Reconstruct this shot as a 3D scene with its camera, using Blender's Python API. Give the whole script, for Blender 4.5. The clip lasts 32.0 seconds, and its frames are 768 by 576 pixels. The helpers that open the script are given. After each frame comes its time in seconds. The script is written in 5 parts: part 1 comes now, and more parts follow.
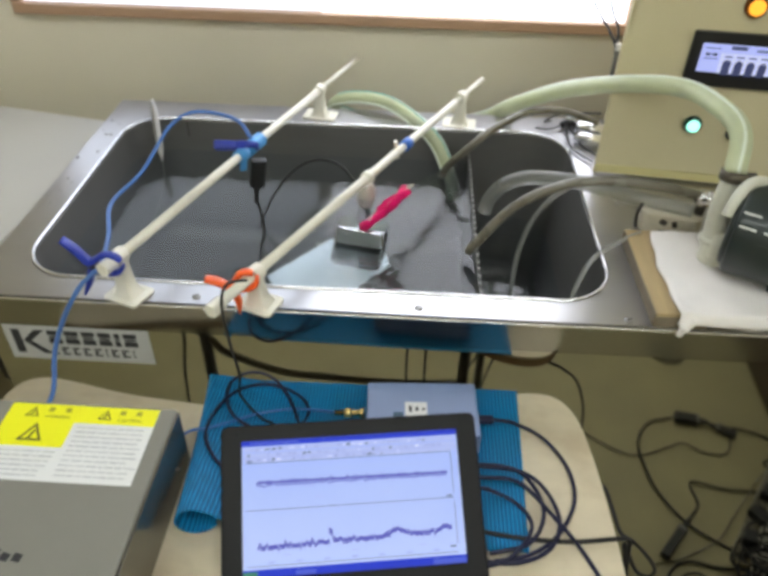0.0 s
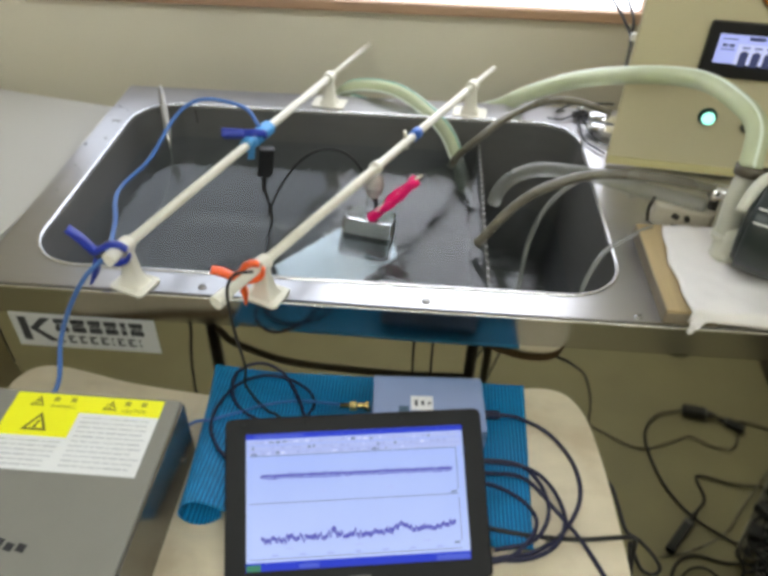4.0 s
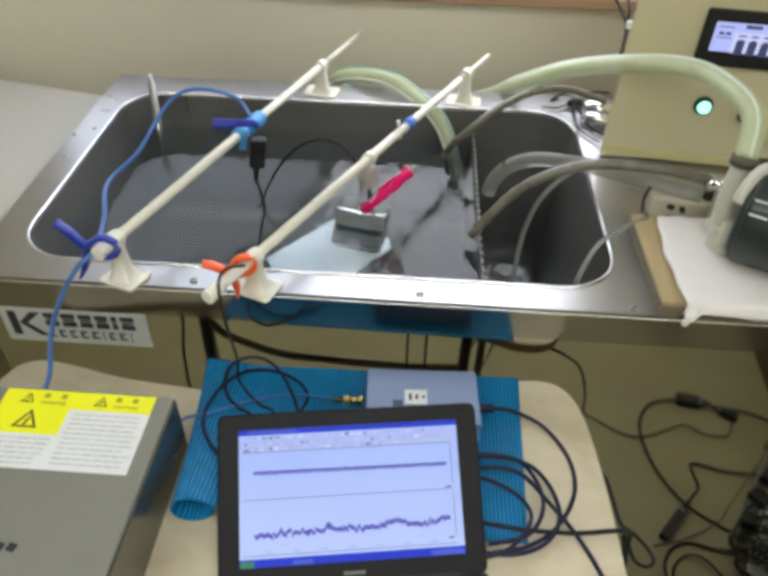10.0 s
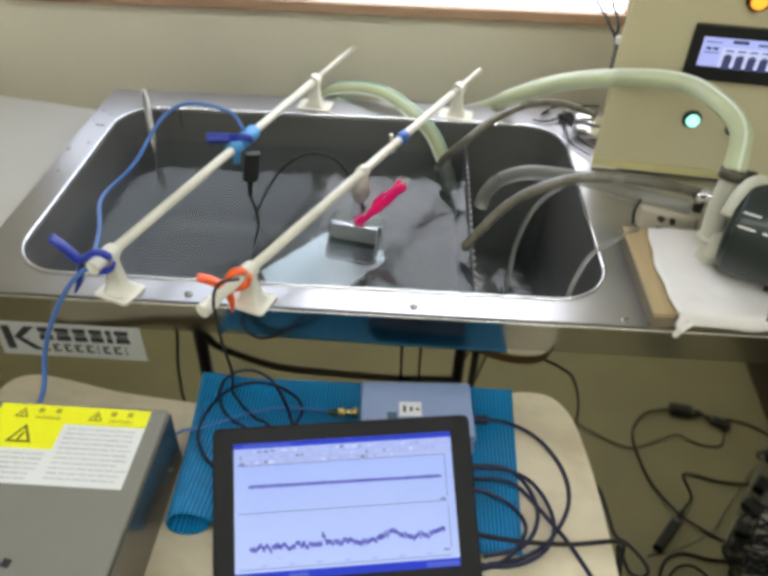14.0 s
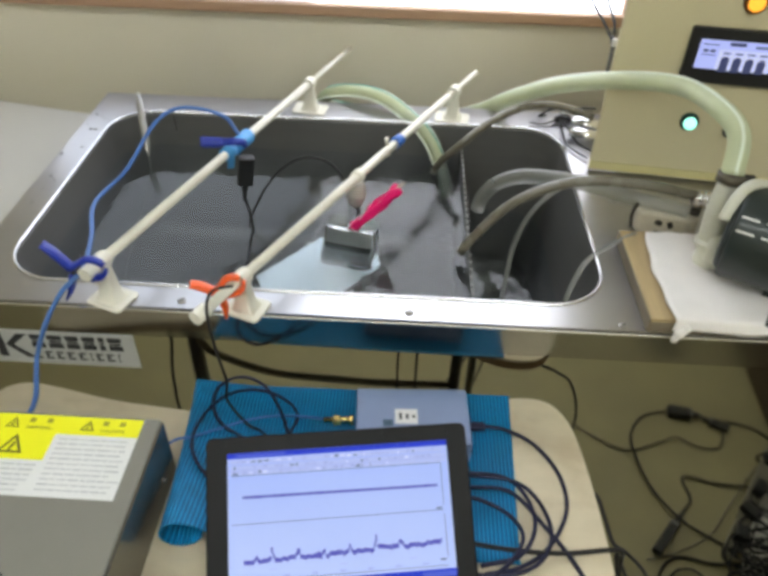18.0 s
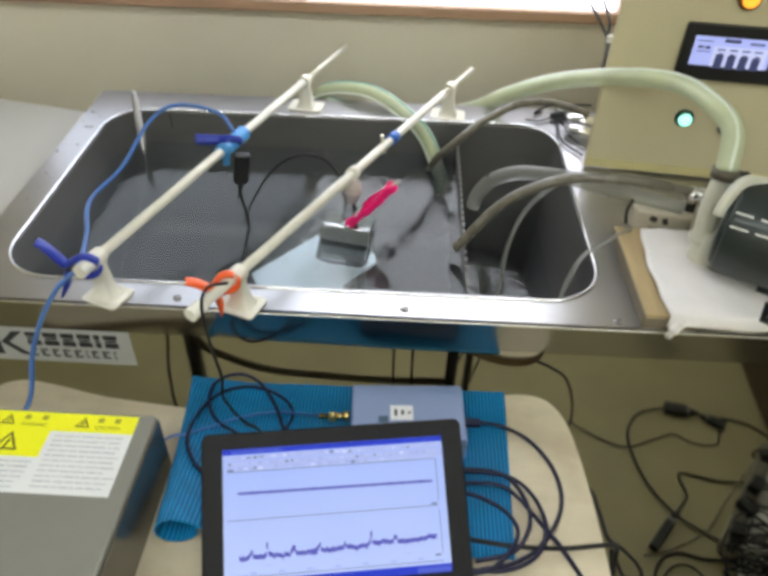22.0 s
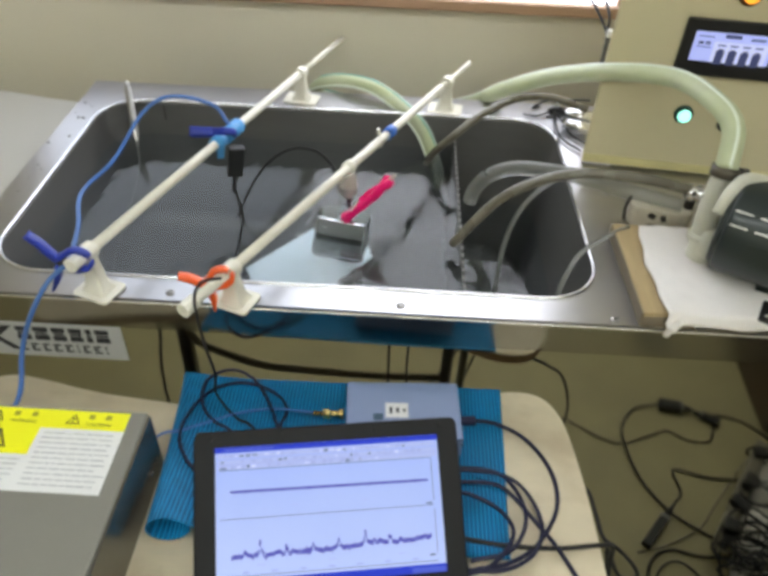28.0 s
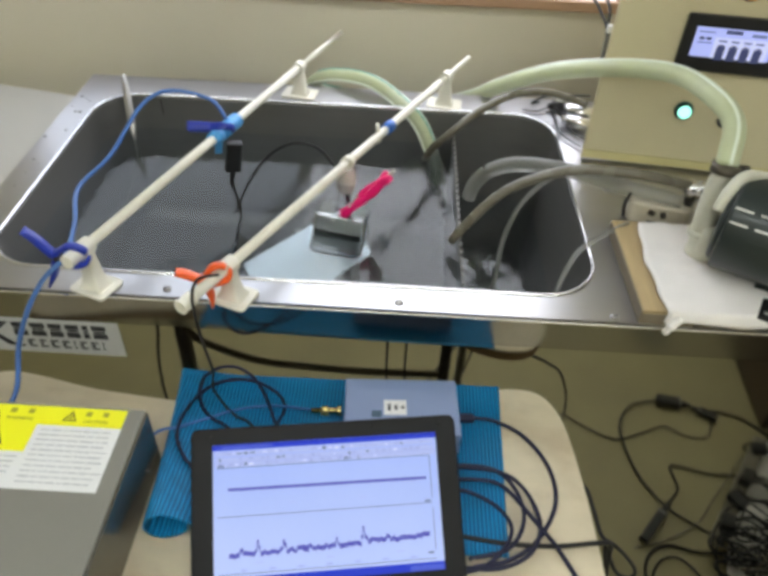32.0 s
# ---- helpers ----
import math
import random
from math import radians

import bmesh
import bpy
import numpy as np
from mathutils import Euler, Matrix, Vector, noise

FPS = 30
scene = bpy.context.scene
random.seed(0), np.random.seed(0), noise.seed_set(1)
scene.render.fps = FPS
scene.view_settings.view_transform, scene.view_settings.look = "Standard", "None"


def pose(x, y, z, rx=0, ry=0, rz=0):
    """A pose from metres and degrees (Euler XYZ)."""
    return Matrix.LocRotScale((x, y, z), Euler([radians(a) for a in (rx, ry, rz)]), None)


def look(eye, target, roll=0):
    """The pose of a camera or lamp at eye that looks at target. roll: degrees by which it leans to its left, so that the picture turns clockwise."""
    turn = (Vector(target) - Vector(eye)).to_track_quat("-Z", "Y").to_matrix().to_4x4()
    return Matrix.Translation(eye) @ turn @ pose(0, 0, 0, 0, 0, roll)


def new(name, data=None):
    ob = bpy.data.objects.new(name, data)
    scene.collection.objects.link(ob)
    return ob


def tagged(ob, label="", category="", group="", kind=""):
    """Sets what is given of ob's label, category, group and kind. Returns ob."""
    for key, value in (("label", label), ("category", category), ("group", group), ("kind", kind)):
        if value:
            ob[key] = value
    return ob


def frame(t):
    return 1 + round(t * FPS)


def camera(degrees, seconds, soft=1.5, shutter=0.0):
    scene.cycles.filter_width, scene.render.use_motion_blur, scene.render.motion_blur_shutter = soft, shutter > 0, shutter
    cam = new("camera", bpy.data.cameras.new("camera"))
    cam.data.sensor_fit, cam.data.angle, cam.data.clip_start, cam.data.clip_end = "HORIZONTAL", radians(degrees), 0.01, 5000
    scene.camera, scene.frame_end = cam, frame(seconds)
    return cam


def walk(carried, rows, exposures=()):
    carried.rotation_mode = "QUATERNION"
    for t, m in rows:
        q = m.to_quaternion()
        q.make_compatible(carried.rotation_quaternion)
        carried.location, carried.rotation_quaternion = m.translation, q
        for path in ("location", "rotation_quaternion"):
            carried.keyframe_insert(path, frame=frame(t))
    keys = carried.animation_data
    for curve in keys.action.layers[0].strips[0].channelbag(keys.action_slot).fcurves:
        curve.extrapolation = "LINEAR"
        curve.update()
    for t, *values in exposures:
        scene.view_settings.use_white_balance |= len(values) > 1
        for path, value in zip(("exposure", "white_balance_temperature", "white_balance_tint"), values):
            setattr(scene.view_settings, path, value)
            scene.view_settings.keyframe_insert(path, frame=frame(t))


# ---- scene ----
cam = camera(57.8, 32.0, soft=4.0)
PATH = [
    (0, (0.269, -0.679, 1.426), (0.207, 0.879, 0.173), 1.4),
    (0.5, (0.269, -0.676, 1.426), (0.207, 0.878, 0.169), 1.5),
    (1, (0.27, -0.676, 1.426), (0.206, 0.875, 0.166), 1.6),
    (1.5, (0.27, -0.674, 1.427), (0.204, 0.873, 0.161), 1.8),
    (2, (0.271, -0.672, 1.427), (0.197, 0.869, 0.155), 1.7),
    (2.5, (0.271, -0.671, 1.427), (0.193, 0.866, 0.151), 1.6),
    (3, (0.27, -0.669, 1.428), (0.188, 0.864, 0.147), 1.5),
    (3.5, (0.27, -0.669, 1.428), (0.187, 0.863, 0.145), 1.5),
    (5.5, (0.27, -0.659, 1.427), (0.183, 0.86, 0.129), 1.7),
    (6, (0.271, -0.659, 1.427), (0.185, 0.857, 0.125), 1.6),
    (6.5, (0.271, -0.66, 1.427), (0.186, 0.856, 0.125), 1.7),
    (7, (0.271, -0.661, 1.429), (0.187, 0.852, 0.124), 1.6),
    (7.5, (0.27, -0.66, 1.429), (0.191, 0.852, 0.123), 1.6),
    (8, (0.27, -0.659, 1.428), (0.192, 0.853, 0.122), 1.7),
    (8.5, (0.271, -0.656, 1.428), (0.198, 0.854, 0.118), 1.7),
    (9, (0.269, -0.655, 1.429), (0.2, 0.851, 0.114), 1.9),
    (9.5, (0.271, -0.656, 1.429), (0.202, 0.849, 0.114), 1.7),
    (10, (0.271, -0.656, 1.429), (0.204, 0.85, 0.115), 1.7),
    (10.5, (0.272, -0.657, 1.431), (0.209, 0.85, 0.117), 1.7),
    (11, (0.273, -0.662, 1.432), (0.216, 0.85, 0.124), 1.7),
    (11.5, (0.273, -0.664, 1.433), (0.214, 0.852, 0.131), 1.7),
    (12, (0.272, -0.666, 1.434), (0.216, 0.856, 0.137), 1.7),
    (12.5, (0.27, -0.664, 1.434), (0.216, 0.86, 0.14), 1.9),
    (13, (0.271, -0.661, 1.435), (0.219, 0.864, 0.142), 1.9),
    (13.5, (0.271, -0.66, 1.435), (0.221, 0.867, 0.144), 2.0),
    (14, (0.27, -0.659, 1.434), (0.221, 0.869, 0.145), 1.9),
    (14.5, (0.27, -0.66, 1.433), (0.222, 0.871, 0.147), 1.9),
    (16.5, (0.271, -0.656, 1.434), (0.223, 0.877, 0.15), 1.9),
    (17, (0.27, -0.655, 1.435), (0.225, 0.877, 0.15), 2.0),
    (17.5, (0.271, -0.651, 1.434), (0.226, 0.879, 0.148), 2.0),
    (18, (0.273, -0.648, 1.434), (0.229, 0.881, 0.146), 1.8),
    (18.5, (0.274, -0.647, 1.434), (0.23, 0.882, 0.145), 1.7),
    (19, (0.275, -0.647, 1.433), (0.23, 0.882, 0.145), 1.6),
    (19.5, (0.277, -0.647, 1.435), (0.227, 0.88, 0.145), 1.5),
    (20, (0.276, -0.647, 1.434), (0.227, 0.881, 0.145), 1.7),
    (20.5, (0.276, -0.647, 1.433), (0.227, 0.881, 0.143), 1.9),
    (21, (0.277, -0.647, 1.433), (0.23, 0.879, 0.142), 1.8),
    (21.5, (0.277, -0.648, 1.434), (0.234, 0.877, 0.141), 1.8),
    (22, (0.277, -0.65, 1.433), (0.238, 0.877, 0.141), 1.8),
    (22.5, (0.28, -0.65, 1.433), (0.24, 0.877, 0.142), 1.8),
    (23, (0.279, -0.648, 1.434), (0.241, 0.877, 0.141), 1.8),
    (23.5, (0.278, -0.646, 1.433), (0.243, 0.879, 0.139), 1.9),
    (24, (0.276, -0.643, 1.432), (0.248, 0.88, 0.137), 2.1),
    (24.5, (0.276, -0.641, 1.432), (0.254, 0.88, 0.133), 2.3),
    (25, (0.278, -0.642, 1.432), (0.257, 0.877, 0.132), 2.2),
    (25.5, (0.279, -0.642, 1.431), (0.255, 0.877, 0.13), 2.2),
    (27.5, (0.277, -0.643, 1.43), (0.253, 0.873, 0.125), 2.4),
    (28, (0.275, -0.64, 1.429), (0.253, 0.875, 0.123), 2.6),
    (28.5, (0.275, -0.637, 1.429), (0.255, 0.875, 0.121), 2.6),
    (29, (0.275, -0.636, 1.429), (0.255, 0.875, 0.119), 2.6),
    (29.5, (0.275, -0.635, 1.428), (0.255, 0.875, 0.116), 2.6),
    (30, (0.276, -0.633, 1.429), (0.255, 0.873, 0.113), 2.7),
    (30.5, (0.275, -0.633, 1.429), (0.256, 0.872, 0.111), 2.7),
    (31, (0.275, -0.634, 1.428), (0.257, 0.871, 0.112), 2.7),
    (31.5, (0.276, -0.635, 1.43), (0.257, 0.869, 0.111), 2.7),
    (32, (0.274, -0.635, 1.429), (0.259, 0.869, 0.11), 2.9),
]
walk(cam, [(t, look(e, a, r)) for t, e, a, r in PATH])

# ---- light ----
world = bpy.data.worlds.new("room_light")
world.use_nodes = True
scene.world = world
world.node_tree.nodes["Background"].inputs[0].default_value = (0.95, 1.0, 0.98, 1)
world.node_tree.nodes["Background"].inputs[1].default_value = 0.2
scene.view_settings.exposure = -0.03


# ---- materials ----
def mat(name, color, rough=0.5, metal=0.0, vary=0.12, scale=20.0, bump=0.0, bump_scale=200.0, stretch=(1, 1, 1), dirt=0.0,
        dirt_color=(0.1, 0.09, 0.07), dirt_scale=4.0, trans=0.0, ior=1.45, coat=0.0, alpha=1.0, sss=0.0, rough_vary=0.08):
    m = bpy.data.materials.new(name)
    m.use_nodes = True
    nt = m.node_tree
    p = nt.nodes["Principled BSDF"]
    tc = nt.nodes.new("ShaderNodeTexCoord")
    mp = nt.nodes.new("ShaderNodeMapping")
    mp.inputs["Scale"].default_value = stretch
    nt.links.new(tc.outputs["Object"], mp.inputs[0])
    n1 = nt.nodes.new("ShaderNodeTexNoise")
    n1.inputs["Scale"].default_value = scale
    n1.inputs["Detail"].default_value = 6
    nt.links.new(mp.outputs[0], n1.inputs["Vector"])
    lo = [max(0, c * (1 - vary)) for c in color]
    hi = [min(1, c * (1 + vary)) for c in color]
    mix = nt.nodes.new("ShaderNodeMix")
    mix.data_type = "RGBA"
    mix.inputs[6].default_value = (*lo, 1)
    mix.inputs[7].default_value = (*hi, 1)
    nt.links.new(n1.outputs[0], mix.inputs[0])
    out = mix.outputs[2]
    if dirt > 0:
        n2 = nt.nodes.new("ShaderNodeTexNoise")
        n2.inputs["Scale"].default_value = dirt_scale
        n2.inputs["Detail"].default_value = 8
        nt.links.new(tc.outputs["Object"], n2.inputs["Vector"])
        ramp = nt.nodes.new("ShaderNodeMapRange")
        ramp.inputs["From Min"].default_value = 0.52
        ramp.inputs["From Max"].default_value = 0.72
        ramp.inputs["To Max"].default_value = dirt
        nt.links.new(n2.outputs[0], ramp.inputs[0])
        mix2 = nt.nodes.new("ShaderNodeMix")
        mix2.data_type = "RGBA"
        mix2.inputs[7].default_value = (*dirt_color, 1)
        nt.links.new(ramp.outputs[0], mix2.inputs[0])
        nt.links.new(out, mix2.inputs[6])
        out = mix2.outputs[2]
    nt.links.new(out, p.inputs["Base Color"])
    rr = nt.nodes.new("ShaderNodeMapRange")
    rr.inputs["To Min"].default_value = max(0.0, rough - rough_vary)
    rr.inputs["To Max"].default_value = min(1.0, rough + rough_vary)
    nt.links.new(n1.outputs[0], rr.inputs[0])
    nt.links.new(rr.outputs[0], p.inputs["Roughness"])
    p.inputs["Metallic"].default_value = metal
    p.inputs["IOR"].default_value = ior
    p.inputs["Transmission Weight"].default_value = trans
    p.inputs["Coat Weight"].default_value = coat
    p.inputs["Alpha"].default_value = alpha
    if sss:
        p.inputs["Subsurface Weight"].default_value = sss
        p.inputs["Subsurface Radius"].default_value = (0.01, 0.01, 0.008)
    if bump > 0:
        n3 = nt.nodes.new("ShaderNodeTexNoise")
        n3.inputs["Scale"].default_value = bump_scale
        n3.inputs["Detail"].default_value = 4
        nt.links.new(mp.outputs[0], n3.inputs["Vector"])
        b = nt.nodes.new("ShaderNodeBump")
        b.inputs["Strength"].default_value = bump
        b.inputs["Distance"].default_value = 0.002
        nt.links.new(n3.outputs[0], b.inputs["Height"])
        nt.links.new(b.outputs[0], p.inputs["Normal"])
    return m


def glow(name, color, strength):
    m = bpy.data.materials.new(name)
    m.use_nodes = True
    p = m.node_tree.nodes["Principled BSDF"]
    p.inputs["Base Color"].default_value = (*[c * 0.3 for c in color], 1)
    p.inputs["Emission Color"].default_value = (*color, 1)
    p.inputs["Emission Strength"].default_value = strength
    p.inputs["Specular IOR Level"].default_value = 0.2
    return m


M_WALL = mat("wall_paint", (0.745, 0.69, 0.56), 0.7, vary=0.05, scale=6, bump=0.15, bump_scale=350, dirt=0.12, dirt_color=(0.36, 0.33, 0.27), dirt_scale=1.5)
M_FLOOR = mat("vinyl_floor", (0.27, 0.235, 0.122), 0.45, vary=0.12, scale=9, bump=0.05, dirt=0.35, dirt_color=(0.2, 0.17, 0.1), dirt_scale=3)
M_CEIL = mat("ceiling_board", (0.62, 0.61, 0.58), 0.8, vary=0.04, scale=30, bump=0.2)
M_STEEL = mat("brushed_steel", (0.462, 0.456, 0.463), 0.315, 1.0, vary=0.035, scale=14, stretch=(1, 9, 9), bump=0.003, bump_scale=60, rough_vary=0.022, dirt=0.25, dirt_color=(0.38, 0.36, 0.33), dirt_scale=9)
# Basin and weir steel is darker and less metallic than the rim's.
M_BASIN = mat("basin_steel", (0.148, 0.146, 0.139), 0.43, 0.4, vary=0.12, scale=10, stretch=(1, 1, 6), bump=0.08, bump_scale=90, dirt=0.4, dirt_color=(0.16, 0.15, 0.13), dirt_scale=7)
M_MIRROR = mat("polished_steel", (0.54, 0.53, 0.47), 0.042, 1.0, vary=0.03, scale=5, rough_vary=0.012, bump=0.012, bump_scale=6)
M_PANELDULL = mat("dulled_panel_steel", (0.39, 0.385, 0.36), 0.15, 1.0, vary=0.04, scale=6, rough_vary=0.03, bump=0.01, bump_scale=8)
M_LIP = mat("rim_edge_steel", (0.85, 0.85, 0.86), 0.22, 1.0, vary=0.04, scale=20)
M_PROBE = mat("probe_steel", (0.42, 0.41, 0.39), 0.35, 0.85, vary=0.1, scale=60)
M_WATER = mat("tank_water", (0.70, 0.77, 0.81), 0.01, trans=1.0, ior=1.345, vary=0.0, rough_vary=0.0)
M_PLY = mat("plywood_top", (0.60, 0.52, 0.375), 0.5, vary=0.16, scale=9, stretch=(2, 6, 1), bump=0.08, bump_scale=60, dirt=0.55, dirt_color=(0.40, 0.31, 0.20), dirt_scale=15)
M_PLYEDGE = mat("plywood_edge", (0.24, 0.15, 0.08), 0.6, vary=0.2, scale=30, stretch=(1, 1, 12))
M_DARKMETAL = mat("dark_steel_tube", (0.05, 0.045, 0.04), 0.4, 0.5)
M_RAIL = mat("brown_steel_tube", (0.10, 0.085, 0.06), 0.45, 0.3)
M_MAT = mat("blue_ribbed_rubber", (0.005, 0.35, 0.77), 0.55, vary=0.15, scale=25, bump=0.1, bump_scale=400, dirt=0.2, dirt_color=(0.01, 0.22, 0.4), dirt_scale=12)
M_GREYBOX = mat("grey_enamel", (0.215, 0.206, 0.178), 0.45, vary=0.05, scale=40, bump=0.12, bump_scale=700)
M_SIDEPLATE = mat("satin_grey_plate", (0.20, 0.19, 0.165), 0.22, 0.75, vary=0.05, scale=30, bump=0.03, bump_scale=300)
M_HOSETAIL = mat("clear_grey_pvc", (0.60, 0.59, 0.49), 0.35, vary=0.12, scale=25, sss=0.2, dirt=0.25, dirt_color=(0.42, 0.41, 0.34), dirt_scale=40)
M_YELLOWEDGE = mat("yellow_tint", (0.575, 0.515, 0.25), 0.5, vary=0.12, scale=18)
M_WOODSHADE = mat("shaded_wood_edge", (0.20, 0.165, 0.115), 0.75, vary=0.25, scale=14, stretch=(6, 1, 6), bump=0.2)
M_HOSEDIM = mat("dimmed_hose", (0.135, 0.150, 0.122), 0.35, vary=0.15, scale=14)
M_BLUESIDE = mat("slate_blue_enamel", (0.026, 0.075, 0.12), 0.42, vary=0.05, scale=30, bump=0.1, bump_scale=500)
M_PAPER = mat("label_paper", (0.74, 0.74, 0.73), 0.5, vary=0.03)
M_YELLOW = mat("label_yellow", (0.86, 0.83, 0.012), 0.45, vary=0.04)
M_INK = mat("ink_black", (0.02, 0.02, 0.022), 0.6)
M_INKGREY = mat("ink_grey", (0.45, 0.45, 0.47), 0.6)
M_INKOLIVE = mat("ink_on_yellow", (0.10, 0.09, 0.02), 0.6)
M_LID = mat("laptop_plastic", (0.0085, 0.008, 0.0085), 0.5, vary=0.15, scale=60, bump=0.08, bump_scale=900)
M_LID.node_tree.nodes["Principled BSDF"].inputs["Specular IOR Level"].default_value = 0.22
M_BLACKPL = mat("black_plastic", (0.010, 0.0095, 0.009), 0.48, vary=0.15, scale=60, bump=0.08, bump_scale=900)
M_BLUEBOX = mat("steel_blue_case", (0.195, 0.26, 0.44), 0.35, vary=0.06, scale=20, bump=0.06, bump_scale=500)
M_BRASS = mat("brass", (0.72, 0.55, 0.22), 0.25, 1.0, vary=0.1, scale=60)
M_BLACKCABLE = mat("black_cable_sheath", (0.011, 0.010, 0.009), 0.7, vary=0.2, scale=40)
M_NAVYCABLE = mat("navy_cable_sheath", (0.007, 0.008, 0.034), 0.55, vary=0.2, scale=40)
M_BLUECABLE = mat("blue_cable_sheath", (0.07, 0.17, 0.45), 0.35, vary=0.1, scale=40)
M_PVC = mat("ivory_pvc", (0.78, 0.75, 0.65), 0.4, vary=0.05, scale=30, dirt=0.2, dirt_color=(0.55, 0.5, 0.38), dirt_scale=25)
M_BLUECLAMP = mat("blue_nylon", (0.015, 0.035, 0.33), 0.35, vary=0.1)
M_ORANGECLAMP = mat("orange_nylon", (0.86, 0.12, 0.02), 0.35, vary=0.08)
M_PINKCLAMP = mat("magenta_nylon", (0.85, 0.01, 0.17), 0.35, vary=0.08)
M_SKYTAPE = mat("sky_blue_tape", (0.08, 0.33, 0.68), 0.4, vary=0.08)
M_ROYALTAPE = mat("royal_blue_tape", (0.045, 0.15, 0.52), 0.4, vary=0.08)
M_HOSE = mat("pale_green_pvc_hose", (0.66, 0.72, 0.46), 0.42, vary=0.2, scale=22, coat=0.05, sss=0.3, trans=0.2, alpha=0.72)
M_HOSEGLINT = mat("hose_glint", (0.74, 0.80, 0.70), 0.3, vary=0.06)
M_HOSELINE = mat("teal_hose_stripe", (0.12, 0.42, 0.38), 0.3, vary=0.08)
M_GREYHOSE = mat("taupe_rubber_hose", (0.15, 0.138, 0.105), 0.28, vary=0.1, coat=0.2)
M_CLEARHOSE = mat("clear_grey_hose", (0.37, 0.375, 0.34), 0.3, vary=0.08, trans=0.5, coat=0.3, alpha=0.6)
M_CREAM = mat("cream_cabinet_paint", (0.58, 0.52, 0.33), 0.4, vary=0.04, scale=8, bump=0.06, bump_scale=500)
M_WOOD = mat("pine_strip", (0.40, 0.30, 0.155), 0.6, vary=0.25, scale=9, stretch=(14, 1.2, 3), bump=0.1)
M_TRIM = mat("stained_wood_trim", (0.44, 0.28, 0.18), 0.45, vary=0.2, scale=9, stretch=(1, 14, 14))
M_DARKWOOD = mat("dark_walnut", (0.06, 0.04, 0.025), 0.5, vary=0.25, scale=8, stretch=(1, 12, 12))
M_VALVE = mat("beige_plastic", (0.50, 0.46, 0.36), 0.45, vary=0.08, dirt=0.3, dirt_scale=30)
M_CLOTH = mat("white_cotton_cloth", (0.80, 0.76, 0.73), 0.9, vary=0.04, scale=30, bump=0.5, bump_scale=500, dirt=0.2, dirt_color=(0.6, 0.6, 0.6), dirt_scale=14)
M_MOTOR = mat("dark_green_enamel", (0.018, 0.026, 0.024), 0.42, vary=0.1, scale=20, coat=0.2)
M_WHITEPL = mat("white_plastic", (0.75, 0.74, 0.70), 0.4, vary=0.05)
M_PATCH = mat("bright_patch_pale", (0.66, 0.74, 0.79), 0.5, vary=0.05, scale=12)
M_DROP = mat("drop_stain", (0.22, 0.21, 0.19), 0.3)
M_FILM = mat("clear_film", (0.85, 0.80, 0.76), 0.2, trans=0.7, ior=1.3, bump=0.6, bump_scale=150)
M_STICKER = mat("silver_sticker", (0.47, 0.47, 0.45), 0.4, vary=0.06)
M_INKSOFT = mat("ink_soft_olive", (0.38, 0.36, 0.03), 0.6)
M_DIFF = glow("lamp_diffuser", (0.945, 1.0, 0.97), 16.3)
# Pane glow set to suit the reflections in water and rim.
M_PANE = glow("window_glow", (0.88, 0.91, 1.0), 5.2)
M_PANEDIM = glow("window_glow_dimmed", (0.80, 0.87, 1.0), 2.1)
M_GREENLAMP = glow("green_lamp_lens", (0.38, 1.0, 0.80), 1.75)
M_ORANGELAMP = glow("orange_lamp_lens", (1.0, 0.42, 0.04), 1.5)
M_SCREEN = glow("lcd_white", (0.45, 0.54, 0.95), 0.77)
def uneven(m, low, high, span):
    """Paints the LCD's viewing-angle gradient: emission runs from low to high along the panel, a little cloudy."""
    nt = m.node_tree
    tc, sep = nt.nodes.new("ShaderNodeTexCoord"), nt.nodes.new("ShaderNodeSeparateXYZ")
    nt.links.new(tc.outputs["Object"], sep.inputs[0])
    no = nt.nodes.new("ShaderNodeTexNoise")
    no.inputs["Scale"].default_value = 14
    nt.links.new(tc.outputs["Object"], no.inputs["Vector"])
    add = nt.nodes.new("ShaderNodeMath")
    add.operation = "MULTIPLY_ADD"
    add.inputs[1].default_value = span * 0.9
    nt.links.new(no.outputs[0], add.inputs[0])
    nt.links.new(sep.outputs["Y"], add.inputs[2])
    rg = nt.nodes.new("ShaderNodeMapRange")
    rg.inputs["From Min"].default_value, rg.inputs["From Max"].default_value = span * -0.55, span * 1.45
    nt.links.new(add.outputs[0], rg.inputs[0])
    mx = nt.nodes.new("ShaderNodeMix")
    mx.data_type = "RGBA"
    mx.inputs[6].default_value, mx.inputs[7].default_value = (*low, 1), (*high, 1)
    nt.links.new(rg.outputs[0], mx.inputs[0])
    nt.links.new(mx.outputs[2], m.node_tree.nodes["Principled BSDF"].inputs["Emission Color"])


